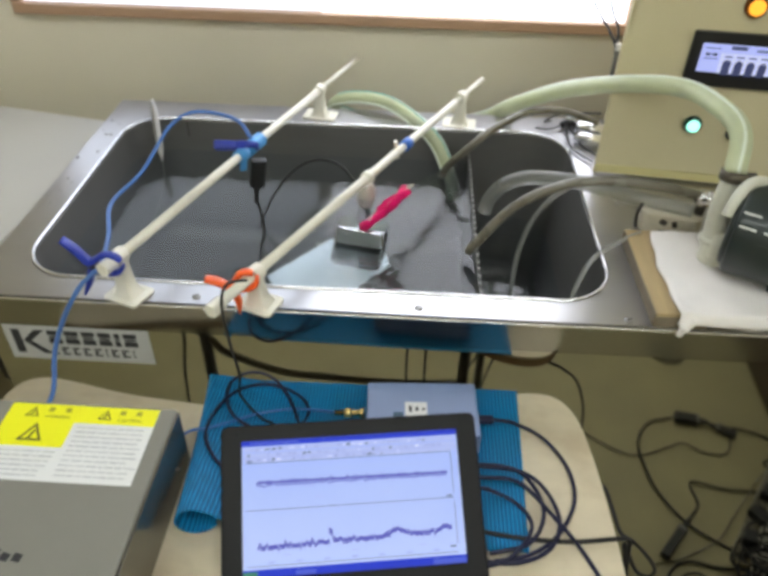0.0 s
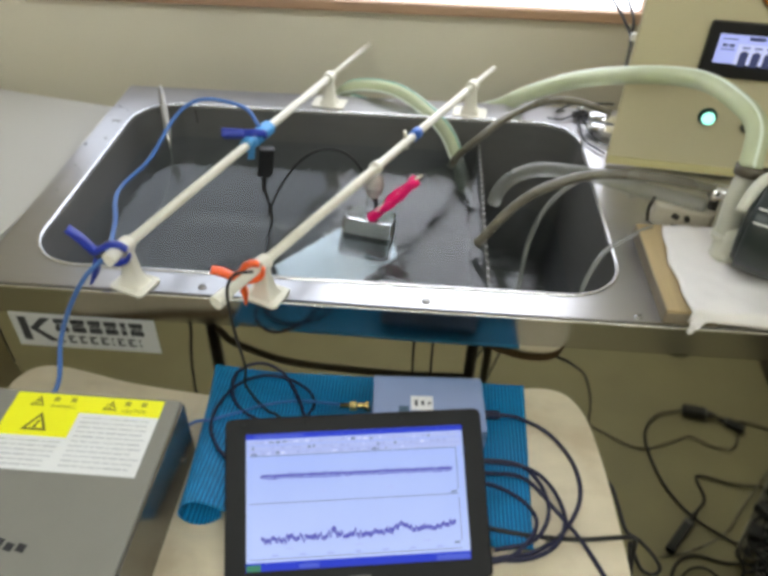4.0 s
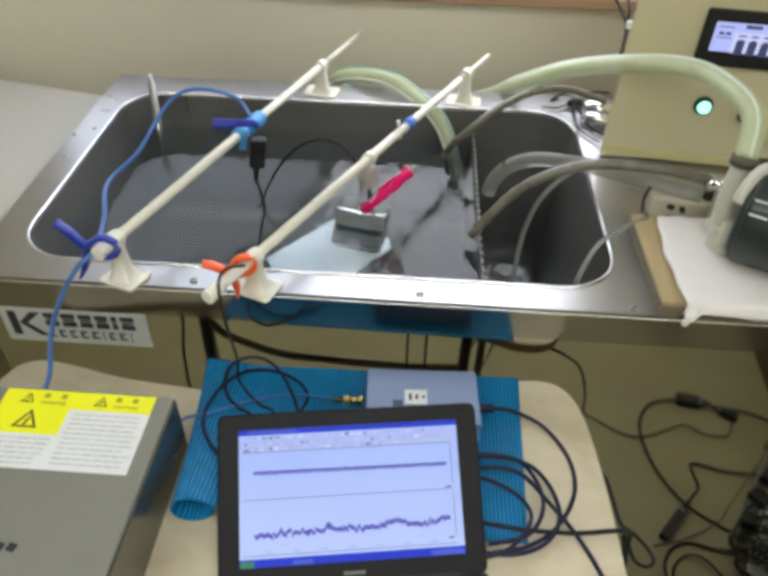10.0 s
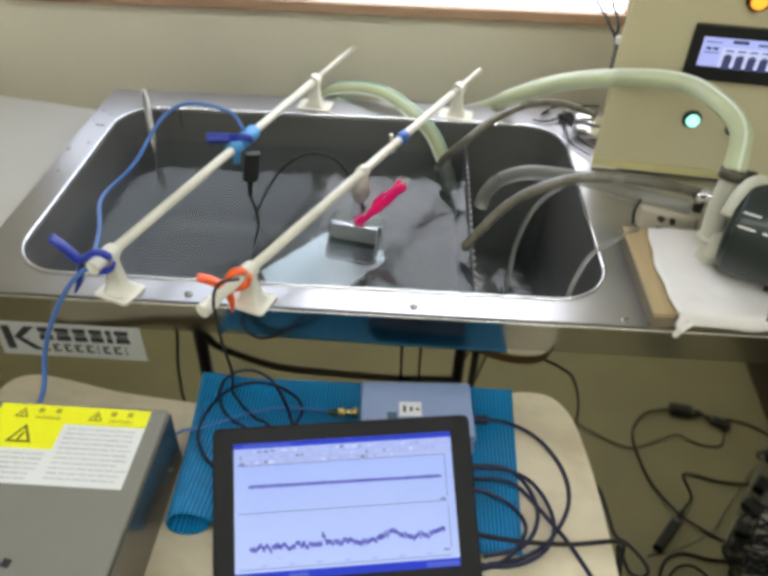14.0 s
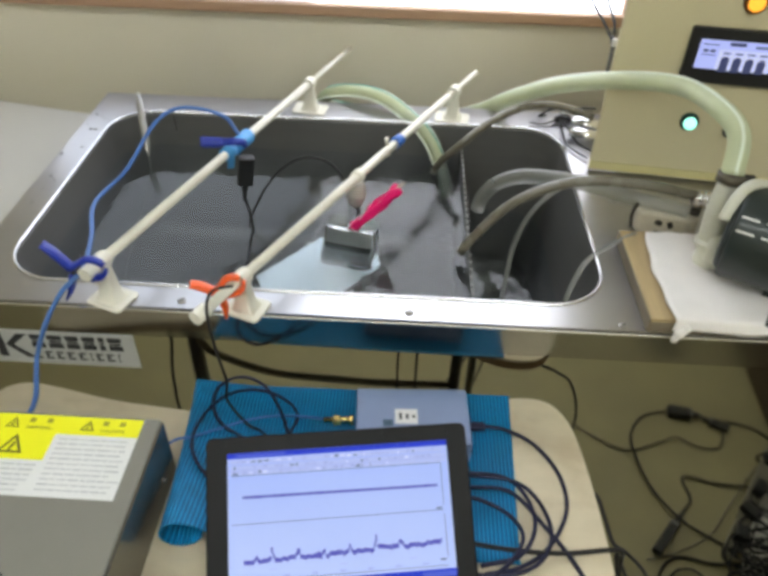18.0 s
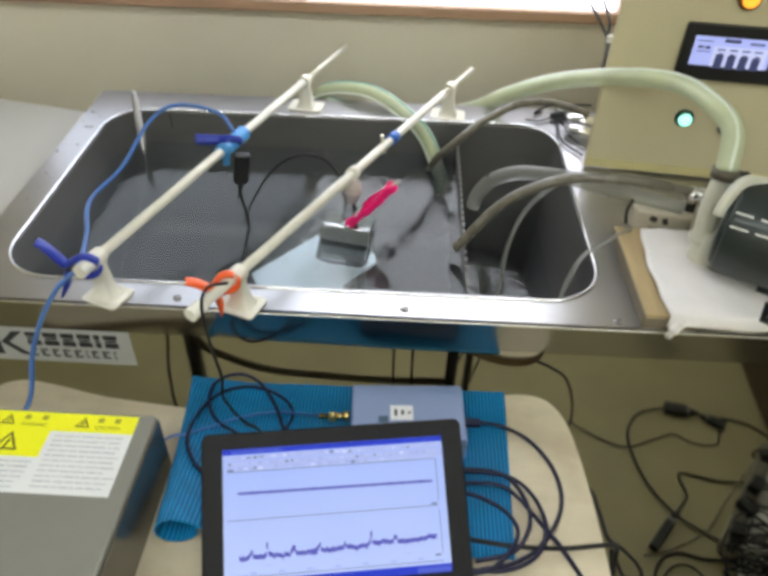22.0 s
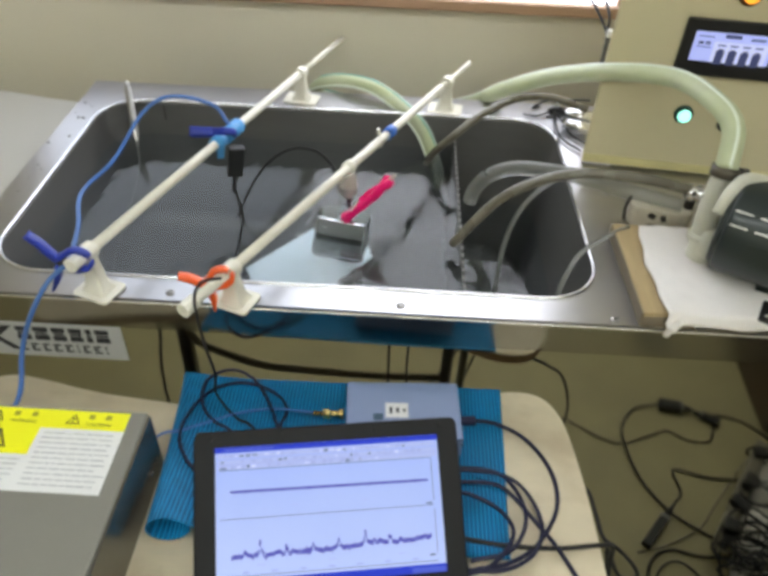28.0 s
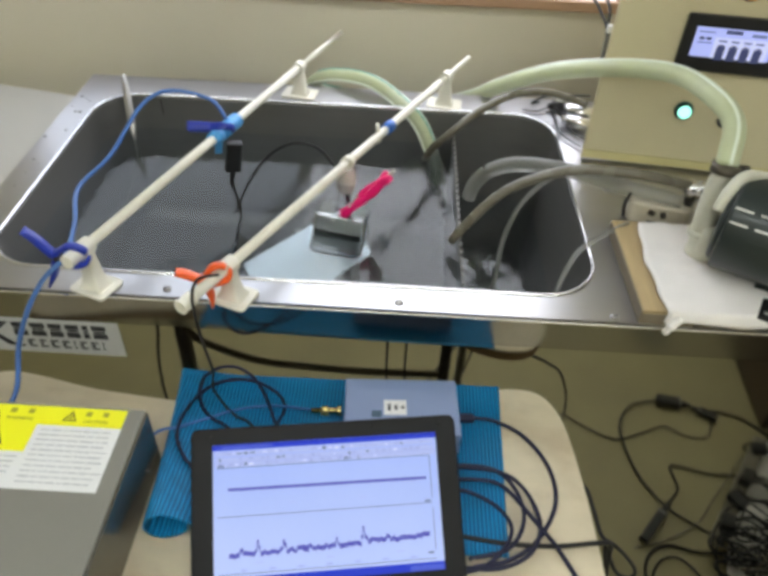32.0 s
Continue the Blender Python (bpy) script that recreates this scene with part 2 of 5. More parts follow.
uneven(M_SCREEN, (0.51, 0.62, 0.98), (0.33, 0.45, 0.92), 0.0675)
M_SCREENBLUE = glow("lcd_blue", (0.012, 0.035, 0.52), 0.85)
M_SCREENDEEP = glow("lcd_deep", (0.07, 0.11, 0.62), 0.8)
M_SCREENPALE = glow("lcd_pale", (0.42, 0.49, 0.84), 0.8)
M_SCREENWHITE = glow("lcd_bright", (0.62, 0.66, 0.98), 0.85)
M_SCREENMID = glow("lcd_mid", (0.33, 0.39, 0.74), 0.8)
M_SCREENGREEN = glow("lcd_green", (0.05, 0.22, 0.12), 0.8)
M_TRACE = glow("lcd_trace", (0.10, 0.10, 0.50), 0.75)
M_LINE = glow("lcd_line", (0.18, 0.22, 0.45), 0.6)
M_HMI = glow("hmi_lavender", (0.47, 0.53, 1.0), 0.82)
M_HMIDARK = glow("hmi_dark", (0.055, 0.065, 0.15), 0.8)
M_CELL = mat("cell_band_grey", (0.34, 0.34, 0.33), 0.4, 0.0, vary=0.25, scale=60, stretch=(1, 1, 8))
M_DULL = mat("dull_dark", (0.125, 0.112, 0.08), 0.8, vary=0.2)
M_GLASS = mat("clear_glass", (0.93, 0.96, 0.97), 0.02, trans=1.0, ior=1.33, vary=0.0, rough_vary=0.0)
M_GREYTOP = mat("grey_laminate", (0.54, 0.52, 0.48), 0.5, vary=0.05, scale=6, dirt=0.15, dirt_color=(0.45, 0.43, 0.39), dirt_scale=3)


def weave(m, pitch_x, pitch_y, dark_x, dark_y):
    """Adds a fine square weave, of real pitch, to a material's base colour."""
    nt = m.node_tree
    p = nt.nodes["Principled BSDF"]
    src = p.inputs["Base Color"].links[0].from_socket
    tc = nt.nodes.new("ShaderNodeTexCoord")
    prev = src
    for axis, pitch, dark in (("X", pitch_x, dark_x), ("Y", pitch_y, dark_y)):
        w = nt.nodes.new("ShaderNodeTexWave")
        w.bands_direction = axis
        w.inputs["Scale"].default_value = 2 * math.pi / pitch / 20.0
        w.inputs["Distortion"].default_value = 0.4
        nt.links.new(tc.outputs["Object"], w.inputs["Vector"])
        mx = nt.nodes.new("ShaderNodeMix")
        mx.data_type, mx.blend_type = "RGBA", "MULTIPLY"
        mx.inputs[7].default_value = (dark, dark, dark, 1)
        nt.links.new(w.outputs["Fac"], mx.inputs[0])
        nt.links.new(prev, mx.inputs[6])
        prev = mx.outputs[2]
    nt.links.new(prev, p.inputs["Base Color"])


weave(M_MAT, 0.0045, 0.0034, 0.32, 0.55)


# ---- building blocks ----
def finish(ob, smooth=False):
    if smooth:
        ob.data.polygons.foreach_set("use_smooth", [True] * len(ob.data.polygons))
    return ob


def part(name, bm, material, parent=None, label="", smooth=False):
    me = bpy.data.meshes.new(name)
    bm.to_mesh(me)
    bm.free()
    me.materials.append(material)
    ob = new(name, me)
    if parent:
        ob.parent = parent
    if label:
        tagged(ob, label)
    return finish(ob, smooth)


def root(name, label, category, m=None, group="", kind=""):
    ob = new(name)
    ob.empty_display_size = 0.05
    if m:
        ob.matrix_basis = m
    return tagged(ob, label, category, group, kind)


def box(size, at=(0, 0, 0), bevel=0.0, seg=2, rot=None):
    bm = bmesh.new()
    bmesh.ops.create_cube(bm, size=1)
    bmesh.ops.scale(bm, vec=size, verts=bm.verts)
    if bevel:
        bmesh.ops.bevel(bm, geom=bm.edges[:], offset=bevel, segments=seg, affect="EDGES", profile=0.5)
    if rot:
        bmesh.ops.rotate(bm, matrix=Euler([radians(a) for a in rot]).to_matrix(), verts=bm.verts)
    bmesh.ops.translate(bm, vec=at, verts=bm.verts)
    return bm


def rounded(w, d, r, n=6):
    """Outline of a rectangle with round corners, counter-clockwise."""
    pts = []
    for cx, cy, a0 in ((w / 2 - r, d / 2 - r, 0), (-w / 2 + r, d / 2 - r, 90), (-w / 2 + r, -d / 2 + r, 180), (w / 2 - r, -d / 2 + r, 270)):
        for k in range(n + 1):
            a = radians(a0 + 90 * k / n)
            pts.append((cx + r * math.cos(a), cy + r * math.sin(a)))
    return pts


def slab(outline, z0, z1, bevel=0.0, seg=2):
    bm = bmesh.new()
    f = bm.faces.new([bm.verts.new((x, y, z1)) for x, y in outline])
    r = bmesh.ops.extrude_face_region(bm, geom=[f])
    bmesh.ops.translate(bm, vec=(0, 0, z0 - z1), verts=[v for v in r["geom"] if isinstance(v, bmesh.types.BMVert)])
    bmesh.ops.recalc_face_normals(bm, faces=bm.faces)
    if bevel:
        es = [e for e in bm.edges if abs(e.verts[0].co.z - e.verts[1].co.z) < 1e-6]
        bmesh.ops.bevel(bm, geom=es, offset=bevel, segments=seg, affect="EDGES", profile=0.5)
    return bm


def lathe(profile, n=24, m=None):
    """Turns (radius, height) pairs about z."""
    bm = bmesh.new()
    rings = []
    for r, z in profile:
        rings.append([bm.verts.new((r * math.cos(2 * math.pi * k / n), r * math.sin(2 * math.pi * k / n), z)) for k in range(n)])
    for a, b in zip(rings, rings[1:]):
        for k in range(n):
            bm.faces.new((a[k], a[(k + 1) % n], b[(k + 1) % n], b[k]))
    bm.faces.new(rings[0][::-1])
    bm.faces.new(rings[-1])
    if m:
        bmesh.ops.transform(bm, matrix=m, verts=bm.verts)
    bmesh.ops.recalc_face_normals(bm, faces=bm.faces)
    return bm


def spline(pts, step=8):
    p = [Vector(q) for q in pts]
    p = [2 * p[0] - p[1]] + p + [2 * p[-1] - p[-2]]
    out = []
    for a, b, c, d in zip(p, p[1:], p[2:], p[3:]):
        for k in range(step):
            t = k / step
            out.append(0.5 * (2 * b + (c - a) * t + (2 * a - 5 * b + 4 * c - d) * t * t + (3 * b - a - 3 * c + d) * t ** 3))
    return out + [p[-2]]


def tube(pts, radius, n=10, step=8, straight=False):
    """A round tube along a smooth curve through pts."""
    way = [Vector(q) for q in pts] if straight else spline(pts, step)
    bm = bmesh.new()
    up = Vector((0.31, 0.17, 0.93))
    rings = []
    for i, q in enumerate(way):
        d = (way[min(i + 1, len(way) - 1)] - way[max(i - 1, 0)]).normalized()
        s = d.cross(up)
        if s.length < 1e-4:
            s = d.cross(Vector((1, 0, 0)))
        s.normalize()
        up = s.cross(d).normalized()
        r = radius(i / (len(way) - 1)) if callable(radius) else radius
        rings.append([bm.verts.new(q + r * (math.cos(2 * math.pi * k / n) * s + math.sin(2 * math.pi * k / n) * up)) for k in range(n)])
    for a, b in zip(rings, rings[1:]):
        for k in range(n):
            bm.faces.new((a[k], b[k], b[(k + 1) % n], a[(k + 1) % n]))
    bm.faces.new(rings[0])
    bm.faces.new(rings[-1][::-1])
    bmesh.ops.recalc_face_normals(bm, faces=bm.faces)
    return bm


def thing(name, bm, material, label, category, group="", kind="", smooth=False):
    return tagged(part(name, bm, material, smooth=smooth), label, category, group, kind)


def cable(name, pts, radius, material, label, step=8):
    return thing(name, tube(pts, radius, 8, step), material, label, "cable", smooth=True)


def bar(a, b, r, n=10):
    return tube([a, b], r, n, straight=True)


# ---- room ----
thing("floor", box((5.0, 3.7, 0.05), (0.2, -1.0, -0.025)), M_FLOOR, "worn olive-beige vinyl floor", "floor", kind="structure")
thing("ceiling", box((5.0, 3.7, 0.05), (0.2, -1.0, 2.525)), M_CEIL, "pale ceiling board", "ceiling", kind="structure")
WALL_Y = 0.76
for nm, sz, at in (("wall_north", (5.0, 0.1, 2.5), (0.2, WALL_Y + 0.05, 1.25)), ("wall_south", (5.0, 0.1, 2.5), (0.2, -2.9, 1.25)),
                   ("wall_east", (0.1, 3.83, 2.5), (2.75, -1.035, 1.25)), ("wall_west", (0.1, 3.83, 2.5), (-2.35, -1.035, 1.25))):
    thing(nm, box(sz, at), M_WALL, "plain beige painted wall", "wall", kind="structure")


# Lamps out of view, added and placed to even out the room's brightness.
def ceiling_lamp(x, y, turn):
    t = root("added_ceiling_light", "unseen ceiling light added to light the room", "light", pose(x, y, 2.5, 0, 0, turn), "ceiling lights")
    part("housing", box((1.3, 0.24, 0.04), (0, 0, -0.02), 0.006), M_WHITEPL, t)
    part("diffuser", box((1.24, 0.18, 0.02), (0, 0, -0.048), 0.006), M_DIFF, t)


for lx, ly in ((-0.30, -1.1), (1.10, -1.1), (-0.45, -2.2), (0.95, -2.2)):
    ceiling_lamp(lx, ly, 0)

# white wall panel built as a glowing frosted window, brown wooden frame
win = root("window_1", "white wall panel built as glowing window, brown wooden frame", "window", pose(0.0689, WALL_Y, 0.962), kind="structure")
# Left pane glows weaker only to darken its reflection in the water.
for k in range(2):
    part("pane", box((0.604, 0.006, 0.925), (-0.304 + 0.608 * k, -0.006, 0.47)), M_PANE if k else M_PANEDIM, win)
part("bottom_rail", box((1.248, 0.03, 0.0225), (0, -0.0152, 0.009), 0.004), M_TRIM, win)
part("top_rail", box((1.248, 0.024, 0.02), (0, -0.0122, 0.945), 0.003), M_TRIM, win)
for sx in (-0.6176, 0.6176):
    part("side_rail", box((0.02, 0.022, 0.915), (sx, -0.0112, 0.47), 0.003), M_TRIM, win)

# ---- tank ----
TZ = 0.85
CX, CY, HW, HD, HR = 0.145, 0.2715, 0.80, 0.487, 0.075


def worktop():
    bm = bmesh.new()
    inner = [(CX + x, CY + y) for x, y in rounded(HW, HD, HR, 8)]
    outer = [(-0.302, -0.0135), (1.4, -0.0135), (1.4, 0.585), (-0.302, 0.585)]
    edges = []
    for loop in (inner, outer):
        vs = [bm.verts.new((x, y, TZ)) for x, y in loop]
        edges += [bm.edges.new((vs[i], vs[(i + 1) % len(vs)])) for i in range(len(vs))]
    bmesh.ops.triangle_fill(bm, edges=edges, use_beauty=True)
    r = bmesh.ops.extrude_face_region(bm, geom=bm.faces[:])
    bmesh.ops.translate(bm, vec=(0, 0, -0.0028), verts=[v for v in r["geom"] if isinstance(v, bmesh.types.BMVert)])
    bmesh.ops.recalc_face_normals(bm, faces=bm.faces)
    return bm


def basin():
    bm = bmesh.new()
    rings = []
    for z, inset in [(TZ - 0.003, 0), (TZ - 0.006, 0.0002), (0.80, 0.004), (0.56, 0.016)] + [(0.503 - 0.048 * math.sin(radians(a)), 0.020 + 0.048 * (1 - math.cos(radians(a)))) for a in range(0, 91, 10)]:
        pts = rounded(HW - 2 * inset, HD - 2 * inset, HR, 16)
        rings.append([bm.verts.new((CX + x, CY + y, z)) for x, y in pts])
    n = len(rings[0])
    for a, b in zip(rings, rings[1:]):
        for k in range(n):
            bm.faces.new((a[k], b[k], b[(k + 1) % n], a[(k + 1) % n]))
    bm.faces.new(rings[-1])
    bmesh.ops.recalc_face_normals(bm, faces=bm.faces)
    return bm


sink = root("sink_bench", "stainless steel sink bench with one wide basin", "sink", pose(0, 0, 0))
part("worktop", worktop(), M_STEEL, sink, "brushed steel rim and drainboard")
bs = part("basin", basin(), M_BASIN, sink, "grey steel basin, darker than the rim", smooth=True)
so = bs.modifiers.new("thickness", "SOLIDIFY")
so.thickness, so.offset = 0.002, -1
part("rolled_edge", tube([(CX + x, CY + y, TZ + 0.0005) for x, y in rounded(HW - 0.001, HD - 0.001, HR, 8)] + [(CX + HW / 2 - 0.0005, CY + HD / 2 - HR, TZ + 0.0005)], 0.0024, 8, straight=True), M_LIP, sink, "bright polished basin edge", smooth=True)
part("front_panel", box((1.70, 0.012, 0.685), (0.549, 0.006, 0.4425)), M_MIRROR, sink, "mirror-polished steel front panel")
# Upper panel strip made up, darker and rougher, to dull the mirrored mat.
part("dulled_strip", box((1.70, 0.012, 0.0595), (0.549, 0.006, 0.81525)), M_PANELDULL, sink, "panel strip under the rim, toned to dull its reflection")
part("side_panel", box((0.012, 0.54, 0.745), (-0.295, 0.285, 0.4725)), M_STEEL, sink)
part("side_panel", box((0.012, 0.54, 0.745), (1.392, 0.285, 0.4725)), M_STEEL, sink)
# Dark bar stands in for the shade in the gap above the fold.
part("edge_gap_shade", box((1.70, 0.013, 0.0014), (0.549, -0.0062, 0.8464)), M_DARKMETAL, sink)
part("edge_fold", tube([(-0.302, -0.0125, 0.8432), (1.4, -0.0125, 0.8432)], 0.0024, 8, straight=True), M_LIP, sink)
# Thin dark upright line on the basin's back wall.
for sx_, z0_, z1_ in ((-0.155, 0.80, 0.846),):
    part("dark_line", box((0.0022, 0.0012, z1_ - z0_), (sx_, CY + HD / 2 - 0.0045, (z0_ + z1_) / 2), 0.0004, rot=(3, 0, 0)), M_DARKMETAL, sink, "thin dark vertical line on the back wall")
for fx in (-0.27, 0.55, 1.37):
    for fy in (0.03, 0.54):
        part("foot", lathe([(0.018, 0.0), (0.02, 0.01), (0.015, 0.02), (0.015, 0.1)], 12, pose(fx, fy, 0)), M_DARKMETAL, sink)


def screw_head(x, y):
    t = root("screw", "small steel slotted screw head on the rim", "screw", pose(x, y, TZ), "rim screws")
    part("head", lathe([(0.0055, 0), (0.0055, 0.001), (0.0048, 0.0022), (0.003, 0.0028)], 16), M_PROBE, t)
    part("slot", box((0.008, 0.0012, 0.0006), (0, 0, 0.0029), rot=(0, 0, 30)), M_INK, t)


for q in ((0.0, 0.0), (0.287, 0.0), (0.552, -0.005), (0.03, 0.558), (0.60, 0.28)):
    screw_head(*q)

WZ = 0.788


def water_sheet(x0, x1, y0, y1, z, res, slope, sources):
    """A water surface with ring ripples from sources and a slight random swell; slope is the usual ripple steepness."""
    nx, ny = int((x1 - x0) / res) + 1, int((y1 - y0) / res) + 1
    xs, ys = np.meshgrid(np.linspace(x0, x1, nx), np.linspace(y0, y1, ny), indexing="ij")
    h = np.zeros_like(xs)
    rng = np.random.default_rng(4)
    for k in range(22):
        a = rng.uniform(0, 2 * math.pi)
        lam = rng.uniform(0.0100, 0.0240)
        h += 0.20 * lam / (2 * math.pi) * np.sin(2 * math.pi / lam * (xs * math.cos(a) + ys * math.sin(a)) + rng.uniform(0, 6.28))
    for sx, sy in sources:
        d = np.hypot(xs - sx, ys - sy)
        for lam in (0.0135, 0.0190, 0.0270):
            wob = 0.5 * np.sin(xs * rng.uniform(20, 60) + ys * rng.uniform(20, 60) + rng.uniform(0, 6.28))
            h += 0.55 * lam / (2 * math.pi) * np.sin(2 * math.pi / lam * d + 2.2 * wob + rng.uniform(0, 6.28)) * np.exp(-d / 0.30)
    env = 0.50 + 0.56 / (1 + np.exp(-(xs - 0.10) / 0.05))
    verts = np.stack([xs, ys, z + slope * h * env], -1).reshape(-1, 3)
    i = np.arange((nx - 1) * (ny - 1))
    q = (i // (ny - 1)) * ny + i % (ny - 1)
    me = bpy.data.meshes.new("water")
    me.from_pydata(verts.tolist(), [], np.stack([q, q + ny, q + ny + 1, q + 1], -1).tolist())
    me.materials.append(M_WATER)
    ob = finish(new("water", me), True)
    ob.visible_shadow = False
    return tagged(ob, "clear rippling water filling the steel basin", "water", kind="structure")


water = water_sheet(-0.275, 0.3735, 0.05, 0.56, WZ, 0.0018, 0.040, ((0.345, 0.47), (0.42, 0.16), (0.20, 0.24)))
low_water = water_sheet(0.3775, 0.545, 0.02, 0.52, 0.674, 0.005, 0.035, ((0.43, 0.16), (0.40, 0.30)))
low_water.name = "water_overflow"


def weir():
    bm = bmesh.new()
    n = 54
    top, y0, y1 = 0.806, 0.033, 0.509
    low, up = [], []
    for k in range(n + 1):
        y = y0 + (y1 - y0) * k / n
        up.append((y, top - (0.007 if k % 2 else 0.0)))
        low.append((y, 0.47))
    for dx in (0.374, 0.3772):
        a = [bm.verts.new((dx, y, z)) for y, z in up]
        b = [bm.verts.new((dx, y, z)) for y, z in low]
        for k in range(n):
            bm.faces.new((a[k], a[k + 1], b[k + 1], b[k]))
    bm.verts.ensure_lookup_table()
    o = 2 * (n + 1)
    for k in range(n):
        bm.faces.new((bm.verts[k], bm.verts[k + 1], bm.verts[o + k + 1], bm.verts[o + k]))
    bmesh.ops.recalc_face_normals(bm, faces=bm.faces)
    return bm


wr = root("overflow_weir", "thin steel overflow plate with toothed top edge", "partition", pose(0, 0, 0))
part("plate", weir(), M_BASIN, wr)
for k in range(27):
    part("tooth", box((0.0032, 0.004, 0.005), (0.3756, 0.033 + 0.476 * (k + 0.5) / 27, 0.8055), 0.0006), M_PROBE, wr)
# Plate stands in for a bright patch in the water; legs made up.
shelf = root("bright_patch_plate", "pale plate standing in for a bright patch under water", "shelf", pose(0, 0, 0))
part("plate", slab([(0.160, 0.112), (0.242, 0.215), (0.226, 0.268), (0.140, 0.278), (0.052, 0.172), (0.094, 0.088)], 0.725, 0.730, 0.001), M_PATCH, shelf)
for q in ((0.16, 0.13), (0.215, 0.255), (0.12, 0.265), (0.075, 0.15)):
    part("leg", bar((*q, 0.4565), (*q, 0.725), 0.006, 10), M_CLEARHOSE, shelf)

rd = random.Random(5)
for k in range(12):
    dx, dy, dr = rd.uniform(-0.297, -0.27), rd.uniform(0.2, 0.52), rd.uniform(0.0012, 0.0034)
    thing("water_drop", lathe([(dr, 0), (dr * 0.8, dr * 0.3), (dr * 0.3, dr * 0.5)], 10, pose(dx, dy, TZ + 0.0002)), M_DROP, "small dark water drop on the steel rim", "drop", "rim drops", smooth=True)

# ---- pipe rods over the tank ----


def rod(a, b, cut, label, tip=0.012):
    a, b = Vector(a), Vector(b)
    t = root("pipe_rod", label, "rod", Matrix.Translation(a), "pipe rods")
    d = b - a
    part("pipe", tube([(0, 0, 0), d * cut], 0.0066, 20, straight=True), M_PVC, t, smooth=True)
    part("extension", tube([d * cut * 0.98, d], 0.0046, 14, straight=True), M_PVC, t, smooth=True)
    part("end_cap", tube([d * -tip, d * 0.014], 0.0088, 24, straight=True), M_PVC, t)
    return t


ROD1 = (Vector((-0.094, -0.026, 0.912)), Vector((0.150, 0.729, 0.8985)))
ROD2 = (Vector((0.050, -0.076, 0.900)), Vector((0.397, 0.625, 0.904)))
rod(*ROD1, 0.78, "ivory plastic pipe laid across the basin", 0.010)
rod(*ROD2, 0.84, "ivory plastic pipe with blue tape band, laid across the basin")


def along(r, y):
    a, b = r
    return a + (b - a) * ((y - a.y) / (b.y - a.y))


def pipe_stand(r, y, turn, wide):
    c = along(r, y)
    t = root("pipe_stand", "ivory plastic pipe support with flanged foot on the rim", "pipe support", pose(c.x, c.y, TZ, 0, 0, turn), "pipe supports")
    part("foot_plate", slab(rounded(wide, 0.042, 0.006), 0.0006, 0.004, 0.001), M_PVC, t)
    h = c.z - TZ
    bm = bmesh.new()
    for z, w, d in ((0.004, 0.034, 0.028), (0.012, 0.025, 0.019), (h - 0.016, 0.0185, 0.014), (h - 0.002, 0.018, 0.013)):
        for x, yy in rounded(w, d, 0.004, 3):
            bm.verts.new((x, yy, z))
    bm.verts.ensure_lookup_table()
    n = len(bm.verts) // 4
    for lv in range(3):
        for k in range(n):
            bm.faces.new([bm.verts[lv * n + k], bm.verts[lv * n + (k + 1) % n], bm.verts[(lv + 1) * n + (k + 1) % n], bm.verts[(lv + 1) * n + k]])
    part("neck", bm, M_PVC, t, smooth=True)
    d = (r[1] - r[0]).normalized()
    d = Matrix.Rotation(radians(-turn), 3, "Z") @ d
    part("collar", tube([Vector((0, 0, h)) - d * 0.008, Vector((0, 0, h)) + d * 0.008], 0.0106, 24, straight=True), M_PVC, t)


pipe_stand(ROD1, -0.003, -20, 0.052)
pipe_stand(ROD2, -0.008, -20, 0.052)
pipe_stand(ROD1, 0.548, -8, 0.062)
pipe_stand(ROD2, 0.538, -8, 0.062)


def band(name, r, y, length, radius, material, label, cat="tape"):
    c = along(r, y)
    d = (r[1] - r[0]).normalized()
    return thing(name, tube([c - d * length / 2, c + d * length / 2], radius, 18, straight=True), material, label, cat, smooth=True)


band("tape_band", ROD1, 0.314, 0.046, 0.0118, M_SKYTAPE, "sky-blue tape wound round the pipe")
band("tape_band", ROD1, 0.279, 0.020, 0.0108, M_SKYTAPE, "narrow sky-blue tape wound round the pipe")
band("tape_band", ROD2, 0.345, 0.019, 0.0092, M_ROYALTAPE, "narrow blue tape band round the pipe")
flap = along(ROD1, 0.284)
thing("tape_flap", slab(rounded(0.011, 0.0035, 0.0015, 3), 0.0, 0.022, 0.001), M_SKYTAPE, "loose sky-blue tape end hanging from the pipe", "tape").matrix_basis = pose(flap.x - 0.002, flap.y - 0.004, flap.z - 0.028, 6, 8, 25)
tie = thing("cable_tie", tube([along(ROD2, 0.320) + Vector((0, 0, -0.012)), along(ROD2, 0.320) + Vector((-0.004, 0, 0.018))], 0.003, 8, straight=True), M_PVC, "ivory cable tie tail on the pipe", "cable tie")
band("wire_loop", ROD2, 0.235, 0.012, 0.0098, M_PVC, "ivory loop holding the glass cell on the pipe", "loop")


